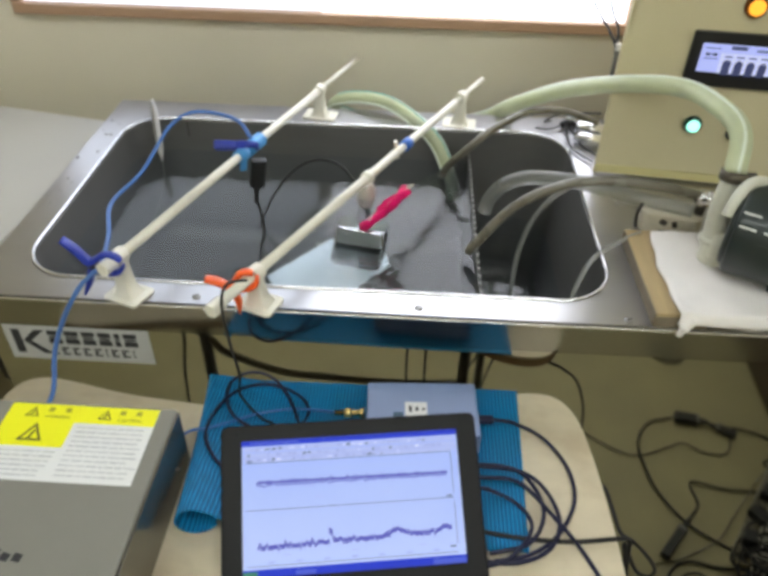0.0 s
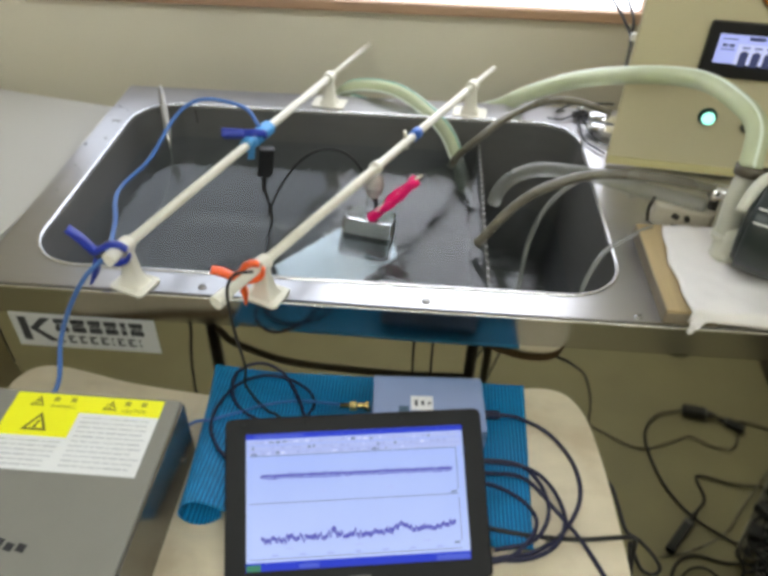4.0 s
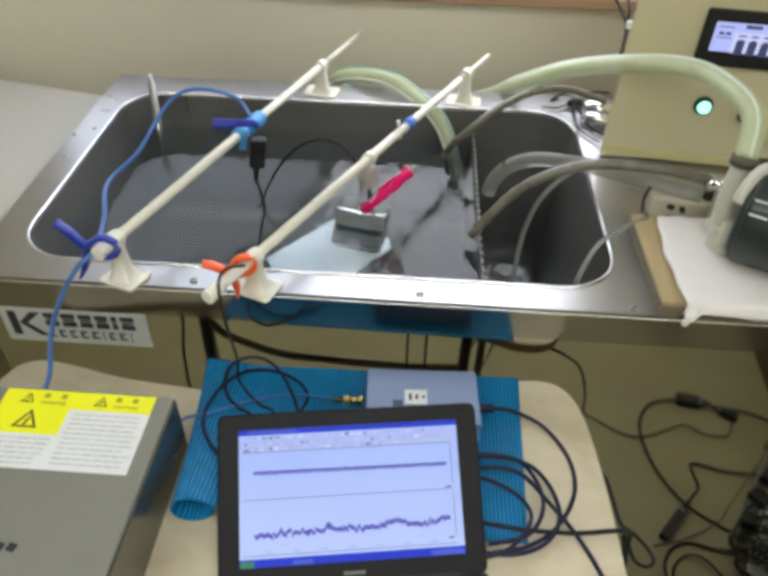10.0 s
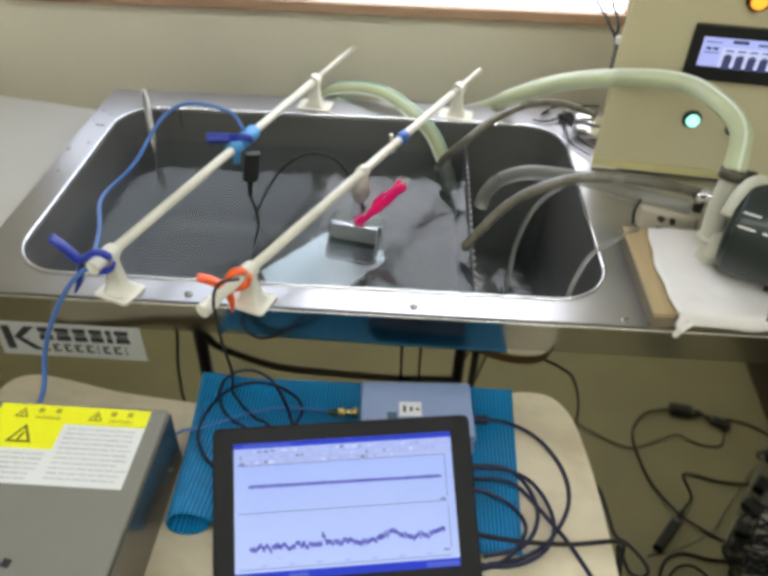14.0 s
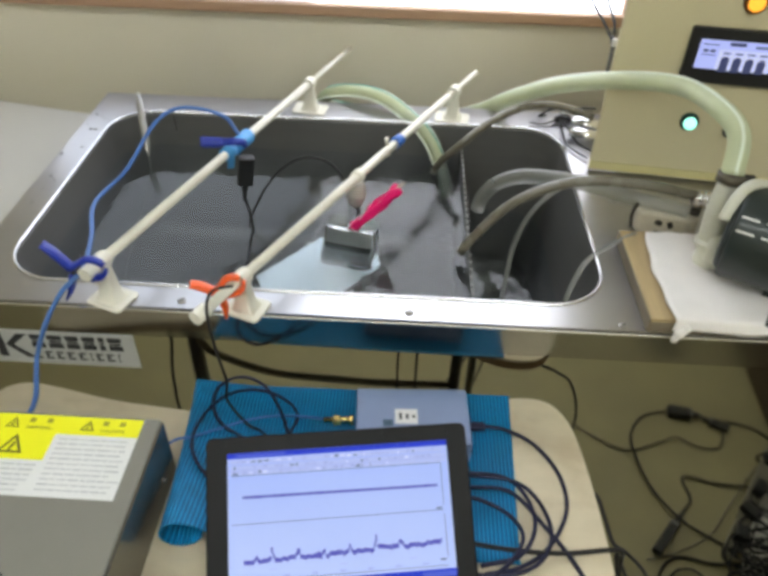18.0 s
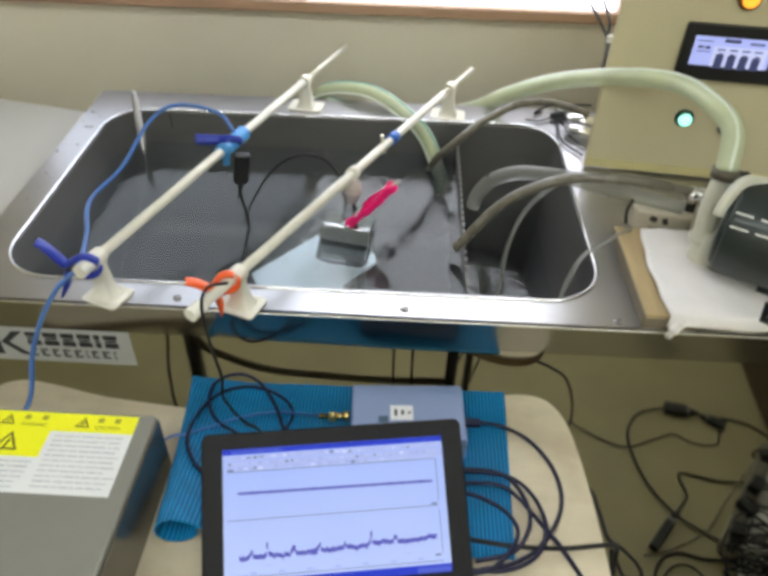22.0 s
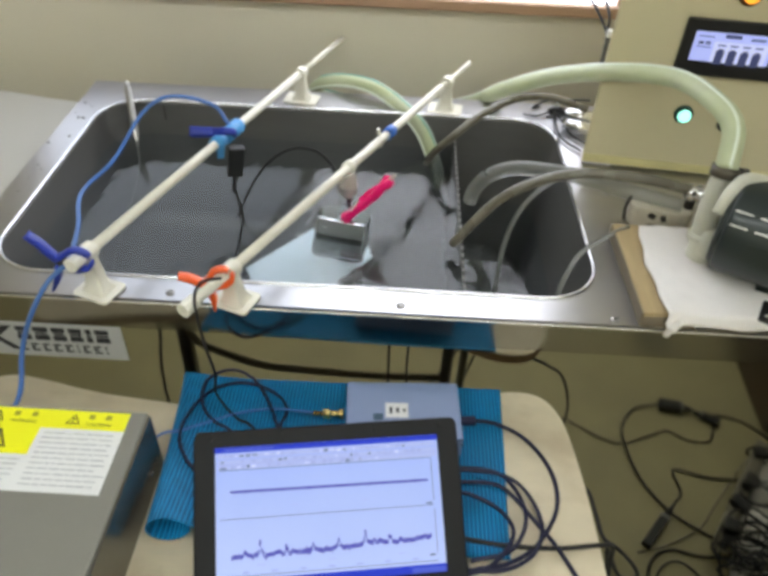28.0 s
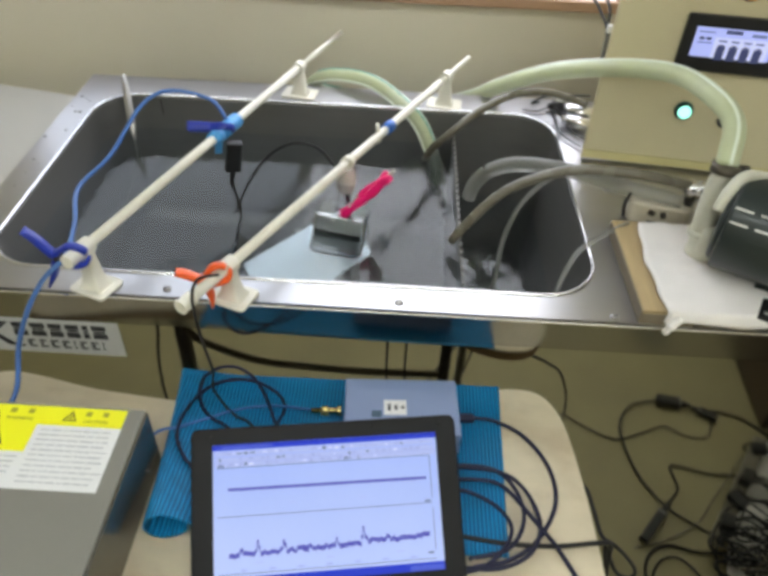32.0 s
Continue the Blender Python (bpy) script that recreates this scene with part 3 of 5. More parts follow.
def spring_clamp(m, material, label, spread=24, handle=0.036, jaw=0.026, size=1.0):
    t = root("spring_clamp", label, "clamp", m @ Matrix.Scale(size, 4), "spring clamps")
    grip = jaw * 0.46
    for s in (1, -1):
        tan = math.tan(radians(spread))
        path = [(-handle, s * (handle * tan + 0.003)), (-handle * 0.6, s * (handle * 0.6 * tan + 0.0036)), (-0.006, s * 0.0062), (0.0, s * 0.0062)]
        path += [(grip + 0.004 - grip * math.cos(radians(q)), s * (0.8 * grip * math.sin(radians(q)) + 0.0015)) for q in (45, 80, 115, 150, 172)]
        way = spline([(x, y, 0) for x, y in path], 5)
        arm = bmesh.new()
        prev = None
        for i, p in enumerate(way):
            d = (way[min(i + 1, len(way) - 1)] - way[max(i - 1, 0)]).normalized()
            side = Vector((-d.y, d.x, 0))
            f = i / (len(way) - 1)
            hgt = (0.0030 + 0.0012 * math.sin(math.pi * min(1, f * 2.2))) * min(1.0, 0.55 + 4 * f, 0.5 + 4 * (1 - f))
            w = 0.0078 - 0.0026 * f
            ring = [arm.verts.new(p + side * (a * hgt) + Vector((0, 0, b * w))) for a, b in ((-1, -0.72), (-0.6, -1), (0.6, -1), (1, -0.72), (1, 0.72), (0.6, 1), (-0.6, 1), (-1, 0.72))]
            if prev:
                for k in range(8):
                    arm.faces.new((prev[k], prev[(k + 1) % 8], ring[(k + 1) % 8], ring[k]))
            else:
                arm.faces.new(ring)
            prev = ring
        arm.faces.new(prev[::-1])
        bmesh.ops.recalc_face_normals(arm, faces=arm.faces)
        part("arm", arm, material, t, smooth=True)
    part("spring", lathe([(0.0045, -0.007), (0.0045, 0.007)], 12), M_DARKMETAL, t)
    return t


spring_clamp(pose(-0.1085, -0.025, 0.9135, 90, -8, 0), M_BLUECLAMP, "blue nylon spring clamp gripping the pipe end", 55, 0.029, 0.038, 0.90)
spring_clamp(pose(-0.004, 0.292, 0.915, -38, 0, 3), M_BLUECLAMP, "blue nylon spring clamp holding the black sensor", 8, 0.038, 0.034, 0.92)
spring_clamp(pose(0.0625, -0.029, 0.8935, 90, -35, 8), M_ORANGECLAMP, "orange nylon spring clamp gripping the pipe end", 55, 0.022, 0.031, 0.92)
def peg_clamp(m, material, label, handle=0.057):
    """A slim peg-like clamp with ribbed handles pressed together."""
    t = root("spring_clamp", label, "clamp", m, "spring clamps")
    rows = [(-1.0, 0.0022, 0.0030), (-0.95, 0.0036, 0.0050), (-0.84, 0.0040, 0.0066), (-0.74, 0.0030, 0.0046), (-0.60, 0.0040, 0.0068), (-0.46, 0.0032, 0.0056), (-0.30, 0.0030, 0.0040),
            (-0.16, 0.0026, 0.0032), (0.0, 0.0034, 0.0040), (0.14, 0.0034, 0.0048), (0.28, 0.0036, 0.0050), (0.38, 0.0040, 0.0044), (0.44, 0.0030, 0.0036)]
    for s in (1, -1):
        arm = bmesh.new()
        prev = None
        for u, hgt, gap in rows:
            x = u * handle * (1.7 if u > 0 else 1.0)
            y = s * gap + 0.0014 * math.sin(9 * u)
            w = 0.0066 - 0.0016 * max(0.0, u) + 0.0009 * math.cos(16 * u)
            ring = [arm.verts.new((x, y + 1.1 * a * hgt, b * w + s * 0.0022 * math.sin(7 * u))) for a, b in ((-1, -0.7), (-0.6, -1), (0.6, -1), (1, -0.7), (1, 0.7), (0.6, 1), (-0.6, 1), (-1, 0.7))]
            if prev:
                for k in range(8):
                    arm.faces.new((prev[k], prev[(k + 1) % 8], ring[(k + 1) % 8], ring[k]))
            else:
                arm.faces.new(ring)
            prev = ring
        arm.faces.new(prev[::-1])
        bmesh.ops.recalc_face_normals(arm, faces=arm.faces)
        part("arm", arm, material, t, smooth=True)
        for u in (-0.70, -0.40):
            part("grip_hole", lathe([(0.0018, 0.0), (0.0018, 0.0006)], 10, pose(u * handle, s * 0.005, 0.0058)), M_PVC, t)
    part("spring", lathe([(0.0030, -0.0085), (0.0030, 0.0085)], 12, pose(0.004, 0, 0)), M_PROBE, t, "bright wire spring")
    part("spring_leg", bar((0.004, 0.0, 0.0075), (0.020, 0.010, 0.0075), 0.0013, 8), M_PROBE, t)
    part("wire_tip", bar((-handle * 0.9, 0.0, 0.003), (-handle - 0.012, 0.006, 0.003), 0.0020, 8), M_VALVE, t, "thin pale tip")
    return t


peg_clamp(look((0.226, 0.2275, 0.8465), (0.36, 0.24, 0.985)) @ pose(0, 0, 0, 0, 90, 0) @ pose(0, 0, 0, 90, 0, 180), M_PINKCLAMP, "magenta nylon peg clamp holding the glass cell")

# ---- sensors and glass in the tank ----
sensor = root("hanging_sensor", "black plastic sensor hanging from the blue clamp", "sensor", pose(0.0265, 0.268, 0.857, 4, 8, 20))
part("body", slab(rounded(0.024, 0.014, 0.004), 0.0, 0.05, 0.002), M_BLACKPL, sensor)
part("strain_relief", lathe([(0.003, -0.03), (0.0045, -0.002), (0.0045, 0.0)], 12), M_BLACKPL, sensor)
probe = root("steel_probe", "thin steel thermometer probe leaning in the basin corner", "thermometer", pose(0, 0, 0))
P0, P1 = Vector((-0.2095, 0.50, 0.886)), Vector((-0.1845, 0.43, 0.805))
part("handle", tube([P0.lerp(P1, k / 10) for k in range(11)], lambda u: 0.0046 + 0.0018 * min(1, u * 4) - 0.0046 * max(0, (u - 0.75) / 0.25), 14, straight=True), M_PROBE, probe, smooth=True)
part("cap", tube([P0 + (P0 - P1) * 0.05, P0], 0.0038, 12, straight=True), M_WHITEPL, probe, smooth=True)
cable("probe_wire", [(-0.1845, 0.43, 0.805), (-0.182, 0.418, 0.77), (-0.186, 0.38, 0.70), (-0.20, 0.32, 0.62), (-0.212, 0.25, 0.50), (-0.212, 0.22, 0.462)], 0.0008, M_CLEARHOSE, "thin clear wire trailing from the probe under water")
stand = root("overflow_pipe", "upright grey overflow pipe in the side chamber", "pipe", pose(0.452, 0.135, 0.4565))
part("pipe", lathe([(0.02, 0.0), (0.02, 0.205), (0.024, 0.207), (0.024, 0.218), (0.017, 0.218), (0.016, 0.15)], 24), M_GREYHOSE, stand, smooth=False)
part("strainer_cap", lathe([(0.015, 0.16), (0.015, 0.2), (0.008, 0.206)], 20), M_BASIN, stand)
cell = root("glass_cell", "clear rounded glass cell half sunk in the water", "glass vessel", pose(0.189, 0.226, 0.727, -12, 3, -9))
gb = part("body", slab(rounded(0.082, 0.052, 0.014, 6), 0.0, 0.088, 0.004), M_GLASS, cell)
gs = gb.modifiers.new("wall", "SOLIDIFY")
gs.thickness, gs.offset = 0.0025, -1
# Dark lines and grey plates paint the outlines and reflection bands of the glass.
part("base_ring", tube([(x, y, 0.003) for x, y in rounded(0.079, 0.049, 0.013, 6)] + [(0.0395, 0.0115, 0.003)], 0.0019, 8, straight=True), M_DARKMETAL, cell)
part("dark_band_line", tube([(x, y, 0.058) for x, y in rounded(0.0795, 0.0495, 0.013, 6)] + [(0.03975, 0.01175, 0.058)], 0.0013, 8, straight=True), M_DARKMETAL, cell)
for ex in (-0.0385, 0.0385):
    part("corner_edge", bar((ex, -0.0195, 0.006), (ex, -0.0195, 0.082), 0.0013, 8), M_GREYHOSE, cell, smooth=True)
part("reflection_band", box((0.072, 0.002, 0.026), (0, -0.0208, 0.071), 0.0006), M_CELL, cell, "light grey band for glass reflections")
part("reflection_band", box((0.072, 0.002, 0.014), (0, -0.0208, 0.0505), 0.0006), M_BASIN, cell, "dark grey band for glass reflections")
part("reflection_band", box((0.072, 0.002, 0.034), (0, -0.0208, 0.0255), 0.0006), M_CELL, cell, "grey band for glass reflections")
part("inner_rod", bar((-0.03, -0.0226, 0.014), (0.03, -0.0226, 0.010), 0.0014, 8), M_BASIN, cell)
part("neck", lathe([(0.012, 0.0875), (0.010, 0.10), (0.009, 0.118), (0.010, 0.135)], 18), M_GLASS, cell, smooth=True)
part("stopper", lathe([(0.009, 0.1355), (0.011, 0.142), (0.008, 0.15)], 16), M_PVC, cell)
part("film_wrap", lathe([(0.010, 0.118), (0.0145, 0.126), (0.0165, 0.134), (0.014, 0.146), (0.011, 0.156), (0.004, 0.16)], 16), M_FILM, cell, "crumpled clear film over the neck")


# ---- hoses ----
def hose(name, pts, r, material, label):
    return thing(name, tube(pts, r, 16, 10), material, label, "hose", smooth=True)


DELIVERY = [(0.675, 0.1, 0.880), (0.671, 0.11, 0.948), (0.676, 0.118, 0.997), (0.681, 0.15, 1.037), (0.668, 0.2, 1.049), (0.644, 0.28, 1.041),
     (0.588, 0.36, 1.011), (0.518, 0.46, 0.956), (0.453, 0.55, 0.887), (0.41, 0.63, 0.823), (0.33, 0.665, 0.79), (0.2, 0.67, 0.79), (0.11, 0.64, 0.82),
     (0.116, 0.62, 0.849), (0.158, 0.6, 0.867), (0.216, 0.57, 0.873), (0.268, 0.54, 0.855), (0.310, 0.5, 0.832), (0.336, 0.475, 0.790), (0.346, 0.455, 0.745), (0.35, 0.445, 0.70)]
dh = root("delivery_hose", "thick pale green clear hose from pump into the basin", "hose", pose(0, 0, 0))
part("hose_wall", tube(DELIVERY[2:-2], lambda u: 0.0128 + 0.0009 * max(0.0, 1 - u / 0.22) - 0.0009 * max(0.0, min(1.0, (u - 0.5) * 5)), 20, 10), M_HOSE, dh, smooth=True)
part("hose_tail", tube(DELIVERY[:3], lambda u: 0.0155 - 0.003 * u, 20, 10), M_HOSETAIL, dh, "greyish clear hose tail below the clip", smooth=True)
# Darker hose copy: the dim look under water is put into its colour.
part("submerged_end", tube(DELIVERY[-3:], 0.0127, 20, 10), M_HOSEDIM, dh, "submerged hose end, its dimness put in the colour", smooth=True)
# Teal stripe, plus two pale tubes that paint the hose's highlights.
for ox, oz, mt in ((0.0005, 0.0124, M_HOSELINE), (-0.0062, 0.0104, M_HOSEGLINT), (0.0092, -0.0078, M_HOSEGLINT)):
    way = spline(DELIVERY[2:-2], 10)
    if mt is M_HOSELINE:
        way = way[92:158]
    pts = []
    for i, q in enumerate(way):
        d = (way[min(i + 1, len(way) - 1)] - way[max(i - 1, 0)]).normalized()
        sd_ = d.cross(Vector((0.31, 0.17, 0.93))).normalized()
        up_ = sd_.cross(d)
        pts.append(q + sd_ * ox + up_ * oz)
    part("stripe_and_glint", tube(pts, 0.0014 if mt is M_HOSELINE else 0.0026, 6, straight=True), mt, dh, smooth=True)
part("end_fitting", lathe([(0.0175, 0.0), (0.0185, 0.004), (0.0170, 0.012), (0.0165, 0.028)], 24, pose(0.676, 0.099, 0.8775)), M_HOSETAIL, dh, "clear grey pump port", smooth=True)
part("flange_ring", lathe([(0.0165, -0.004), (0.0205, -0.003), (0.0205, 0.003), (0.0165, 0.004)], 28, pose(0.6742, 0.1035, 0.908, -8, -3, 0)), M_HOSETAIL, dh, "pale moulded flange", smooth=True)
hose("drain_hose", [(0.325, 0.465, 0.77), (0.333, 0.445, 0.81), (0.369, 0.42, 0.865), (0.41, 0.45, 0.887), (0.474, 0.5, 0.896), (0.538, 0.52, 0.892), (0.60, 0.5, 0.883)], 0.0065, M_GREYHOSE, "taupe grey rubber hose arching into the basin")
hose("suction_hose", [(0.36, 0.19, 0.805), (0.416, 0.2, 0.877), (0.467, 0.2, 0.914), (0.526, 0.2, 0.932), (0.609, 0.2, 0.93), (0.685, 0.2, 0.916)], 0.0072, M_GREYHOSE, "taupe grey rubber hose arching over the weir")
hose("return_hose", [(0.392, 0.3, 0.812), (0.398, 0.298, 0.838), (0.417, 0.29, 0.868), (0.451, 0.28, 0.888), (0.499, 0.26, 0.898), (0.541, 0.25, 0.897), (0.603, 0.23, 0.89), (0.679, 0.2, 0.888)], 0.0112, M_CLEARHOSE, "clear grey hose into the overflow side")
hose("thin_tube", [(0.43, 0.165, 0.68), (0.432, 0.17, 0.763), (0.438, 0.19, 0.814), (0.452, 0.2, 0.862), (0.474, 0.21, 0.892), (0.50, 0.222, 0.908)], 0.0033, M_CLEARHOSE, "thin clear tube bent into the overflow side")
hose("thin_tube", [(0.47, 0.05, 0.70), (0.49, 0.055, 0.82), (0.506, 0.08, 0.852), (0.528, 0.11, 0.866), (0.575, 0.15, 0.869), (0.60, 0.165, 0.873)], 0.0033, M_CLEARHOSE, "thin clear tube from the pump tray into the basin")

# ---- pump on its tray ----
tray = root("pump_board", "pine board under the pump, edge bare", "board", pose(0, 0, 0))
part("plank", box((0.066, 0.186, 0.0215), (0.6125, 0.0795, 0.86125), 0.0015), M_WOOD, tray)
part("plank", box((0.56, 0.162, 0.0215), (0.926, 0.0915, 0.86125), 0.002), M_WOOD, tray)
# Facings darker than the planks: the sides' shade is put in the colour.
part("shaded_edge", box((0.0016, 0.185, 0.020), (0.5788, 0.0795, 0.8607), 0.0004), M_WOODSHADE, tray, "grey-brown board edge, shade put in its colour")
part("shaded_edge", box((0.066, 0.0016, 0.016), (0.6125, -0.0143, 0.8592), 0.0004), M_WOODSHADE, tray, "grey-brown board edge, shade put in its colour")


def cloth():
    nx, ny = 60, 34
    bm = bmesh.new()
    grid = []
    for i in range(nx + 1):
        row = []
        for j in range(ny + 1):
            u, v = i / nx, j / ny
            wob = 0.0040 * math.sin(6 * v + 1) + 0.0016 * math.sin(19 * v)
            x = 0.600 + 0.010 * v + wob * (1 - u) + u * 0.41
            top = 0.8755 + 0.0016 * noise.noise((x * 60, v * 11, 0)) + 0.0024 * noise.noise((x * 18, v * 3.2, 3))
            q = min(1.0, v / 0.14)
            hem = 0.8625 + 0.0060 * noise.noise((x * 22, 0.0, 7)) + 0.0015 * math.sin(90 * x)
            y = -0.0185 - 0.004 * (1 - q) + 0.002 * q if v < 0.14 else -0.0165 + 0.179 * (v - 0.14) / 0.86
            y += 0.0016 * noise.noise((x * 35, 2.0, 1)) * (1 - q)
            z = hem + (top - hem) * math.sin(q * math.pi / 2)
            row.append(bm.verts.new((x, y, z)))
        grid.append(row)
    for i in range(nx):
        for j in range(ny):
            bm.faces.new((grid[i][j], grid[i + 1][j], grid[i + 1][j + 1], grid[i][j + 1]))
    return bm


cl = root("cleaning_cloth", "white cotton cloth spread under the pump", "cloth", pose(0, 0, 0))
cs = part("sheet", cloth(), M_CLOTH, cl, smooth=True)
sm = cs.modifiers.new("thickness", "SOLIDIFY")
sm.thickness, sm.offset = 0.0025, 1
part("hanging_corner", tube([(0.622, -0.020, 0.868), (0.614, -0.0255, 0.863), (0.610, -0.027, 0.856), (0.607, -0.027, 0.849)], lambda u: 0.0052 + 0.0016 * math.sin(5 * u) + 0.0008 * math.sin(17 * u), 10, 6), M_CLOTH, cl, "twisted cloth corner over the edge", smooth=True)

MOTOR = pose(0.686, 0.086, 0.943, 0, 0, -30) @ pose(0, 0, 0, 0, 90, 0)
pump = root("water_pump", "dark green pump motor with pale pump head", "pump", MOTOR)
part("motor_body", lathe([(0.058, 0.0), (0.0605, 0.0015), (0.0615, 0.005), (0.0615, 0.15), (0.058, 0.16), (0.03, 0.165)], 40), M_MOTOR, pump, smooth=True)
for k in range(6):
    a = 2 * math.pi * k / 6 + 0.3
    part("cooling_fin", tube([(0.0605 * math.cos(a), 0.0605 * math.sin(a), 0.03), (0.0605 * math.cos(a), 0.0605 * math.sin(a), 0.14)], 0.0014, 6, straight=True), M_MOTOR, pump)
part("end_shield", lathe([(0.03, -0.008), (0.05, -0.006), (0.055, -0.0005)], 30), M_MOTOR, pump, smooth=True)
for k, (h0, h1) in enumerate(((0.004, 0.024), (0.032, 0.054))):
    for da in (0.0, 0.28):
        a = radians(226) + da
        part("label_line", box((0.0012, 0.0022, h1 - h0), (0.0612 * math.cos(a), 0.0612 * math.sin(a), (h0 + h1) / 2), rot=(0, 0, math.degrees(a))), M_WHITEPL, pump, "white marking bar")
part("base_foot", box((0.006, 0.05, 0.08), (0.0645, 0, 0.10), 0.002), M_MOTOR, pump)
flange = part("foot_flange", box((0.004, 0.040, 0.032), (0.0655, -0.060, 0.090), 0.001), M_BLACKPL, pump, "black foot flange on the cloth")
part("flange_screw", lathe([(0.0042, 0), (0.0042, 0.002), (0.002, 0.0032)], 12, pose(0.0634, -0.070, 0.082, 0, -90, 0)), M_LIP, flange, "bright screw head")
part("discharge_neck", tube([(-0.056, 0.020, 0.022), (-0.063, -0.004, 0.001), (-0.050, -0.022, -0.009), (-0.026, -0.034, -0.013)], 0.0072, 16, 6), M_HOSETAIL, pump, "cream plastic neck beside the hose", smooth=True)
part("pump_head", lathe([(0.020, 0.0), (0.022, 0.004), (0.022, 0.014), (0.016, 0.018)], 24, pose(0.040, 0.006, -0.020)), M_HOSETAIL, pump, "greyish clear pump head", smooth=True)
collar = root("hose_clip", "dark steel worm clip round the pale hose", "hose clip", pose(0.676, 0.1175, 0.995, 0, 0, 0))
part("ring", lathe([(0.0155, -0.006), (0.0175, -0.006), (0.0175, 0.006), (0.0155, 0.006)], 26, pose(0, 0, 0, -10, 4, 0)), M_RAIL, collar, smooth=True)
part("worm_housing", box((0.012, 0.008, 0.011), (0.018, -0.008, 0.003), 0.002), M_DARKMETAL, collar)
valve = root("valve_block", "pale plastic valve block with dark ports", "valve", pose(0.655, 0.215, 0.851, 0, 0, -14))
part("block", slab(rounded(0.085, 0.05, 0.012), 0.0, 0.034, 0.004), M_VALVE, valve)
part("side_port", box((0.011, 0.006, 0.009), (-0.010, -0.0235, 0.022), 0.002, rot=(0, 25, 0)), M_DARKMETAL, valve)
part("side_port", box((0.008, 0.006, 0.011), (0.006, -0.0235, 0.021), 0.002, rot=(0, -20, 0)), M_DARKMETAL, valve)
part("coupling", lathe([(0.011, 0), (0.013, 0.004), (0.013, 0.01), (0.010, 0.012), (0.013, 0.014), (0.013, 0.022), (0.009, 0.024)], 18, pose(0.026, -0.006, 0.06, 0, 90, 0)), M_LIP, valve, "chrome hose coupling", smooth=True)
part("base_slot", box((0.05, 0.003, 0.005), (0.012, -0.0262, 0.006)), M_DARKMETAL, valve)
part("strap", tube([(-0.044, -0.012, 0.0), (-0.047, -0.012, 0.02), (-0.043, -0.01, 0.04)], 0.0025, 8), M_DARKMETAL, valve)
part("riser", lathe([(0.007, 0.033), (0.007, 0.052), (0.012, 0.054), (0.012, 0.066)], 14, pose(0.036, -0.004, 0)), M_DARKMETAL, valve)

# ---- control cabinet ----
CAB = pose(0.572, 0.377, 0.853, 0, 0, -6.6)
cab = root("control_cabinet", "cream painted control cabinet standing behind the pump", "cabinet", CAB)
part("case", box((0.45, 0.16, 0.604), (0.275, 0.084, 0.3), 0.003), M_CREAM, cab)
part("door", box((0.496, 0.006, 0.60), (0.25, 0.0005, 0.2985), 0.002), M_CREAM, cab, "flat cream door")
# Added strip carries the yellowish tint along the door foot.
part("tint_strip", box((0.494, 0.003, 0.014), (0.25, -0.0042, 0.0085), 0.0008), M_YELLOWEDGE, cab, "strip painting the yellow tint along the door foot")
part("hinge", bar((-0.001, 0.010, 0.155), (-0.001, 0.010, 0.20), 0.0035, 10), M_BASIN, cab)
part("hinge_pin", bar((-0.001, 0.010, 0.20), (-0.001, 0.010, 0.21), 0.0042, 10), M_WHITEPL, cab)


def in_cab(name, bm, material, label, cat):
    o = thing(name, bm, material, label, cat)
    o.matrix_basis = CAB
    return o


hmi = root("operator_display", "black framed lit operator display on the cabinet", "display", CAB @ pose(0.098, -0.0035, 0.1635, 90, 0, 0))
W2, H2 = 0.144, 0.0805
part("bezel", slab([(x + W2 / 2, y + H2 / 2) for x, y in rounded(W2, H2, 0.004)], 0, 0.008, 0.0015), M_BLACKPL, hmi)
LIT = pose(-0.006, 0.0135, 0)
lit = part("lit_screen", box((0.108, 0.0415, 0.001), (0.075, 0.0300, 0.0084)), M_HMI, hmi, "lavender lit screen")
part("graph_panel", box((0.074, 0.029, 0.0004), (0.0865, 0.0235, 0.0090)), M_SCREENWHITE, lit)
for k in range(4):
    part("bar_graph", box((0.0115, 0.0205 - 0.0006 * k, 0.0008), (0.0605 + 0.0168 * k, 0.0165 - 0.0003 * k, 0.0092)), M_HMIDARK, lit)
    part("bar_cap", box((0.0065, 0.0022, 0.0008), (0.0605 + 0.0168 * k, 0.0275 - 0.0003 * k, 0.0092)), M_HMIDARK, lit)
    part("bar_caption", box((0.011, 0.003, 0.0008), (0.0605 + 0.0168 * k, 0.0335, 0.0092)), M_LINE, lit)
part("title_bar", box((0.022, 0.005, 0.0008), (0.072, 0.0465, 0.0092)), M_HMIDARK, lit)
part("title_bar", box((0.02, 0.004, 0.0008), (0.106, 0.0445, 0.0092)), M_LINE, lit)
part("text_line", box((0.022, 0.002, 0.0008), (0.036, 0.0445, 0.0092)), M_LINE, lit)
for k in range(2):
    part("text_line", box((0.007, 0.004, 0.0008), (0.031 + 0.0095 * k, 0.0355, 0.0092)), M_HMIDARK, lit)
part("text_line", box((0.02, 0.0018, 0.0008), (0.036, 0.0295, 0.0092)), M_LINE, lit)


lit.matrix_basis = LIT


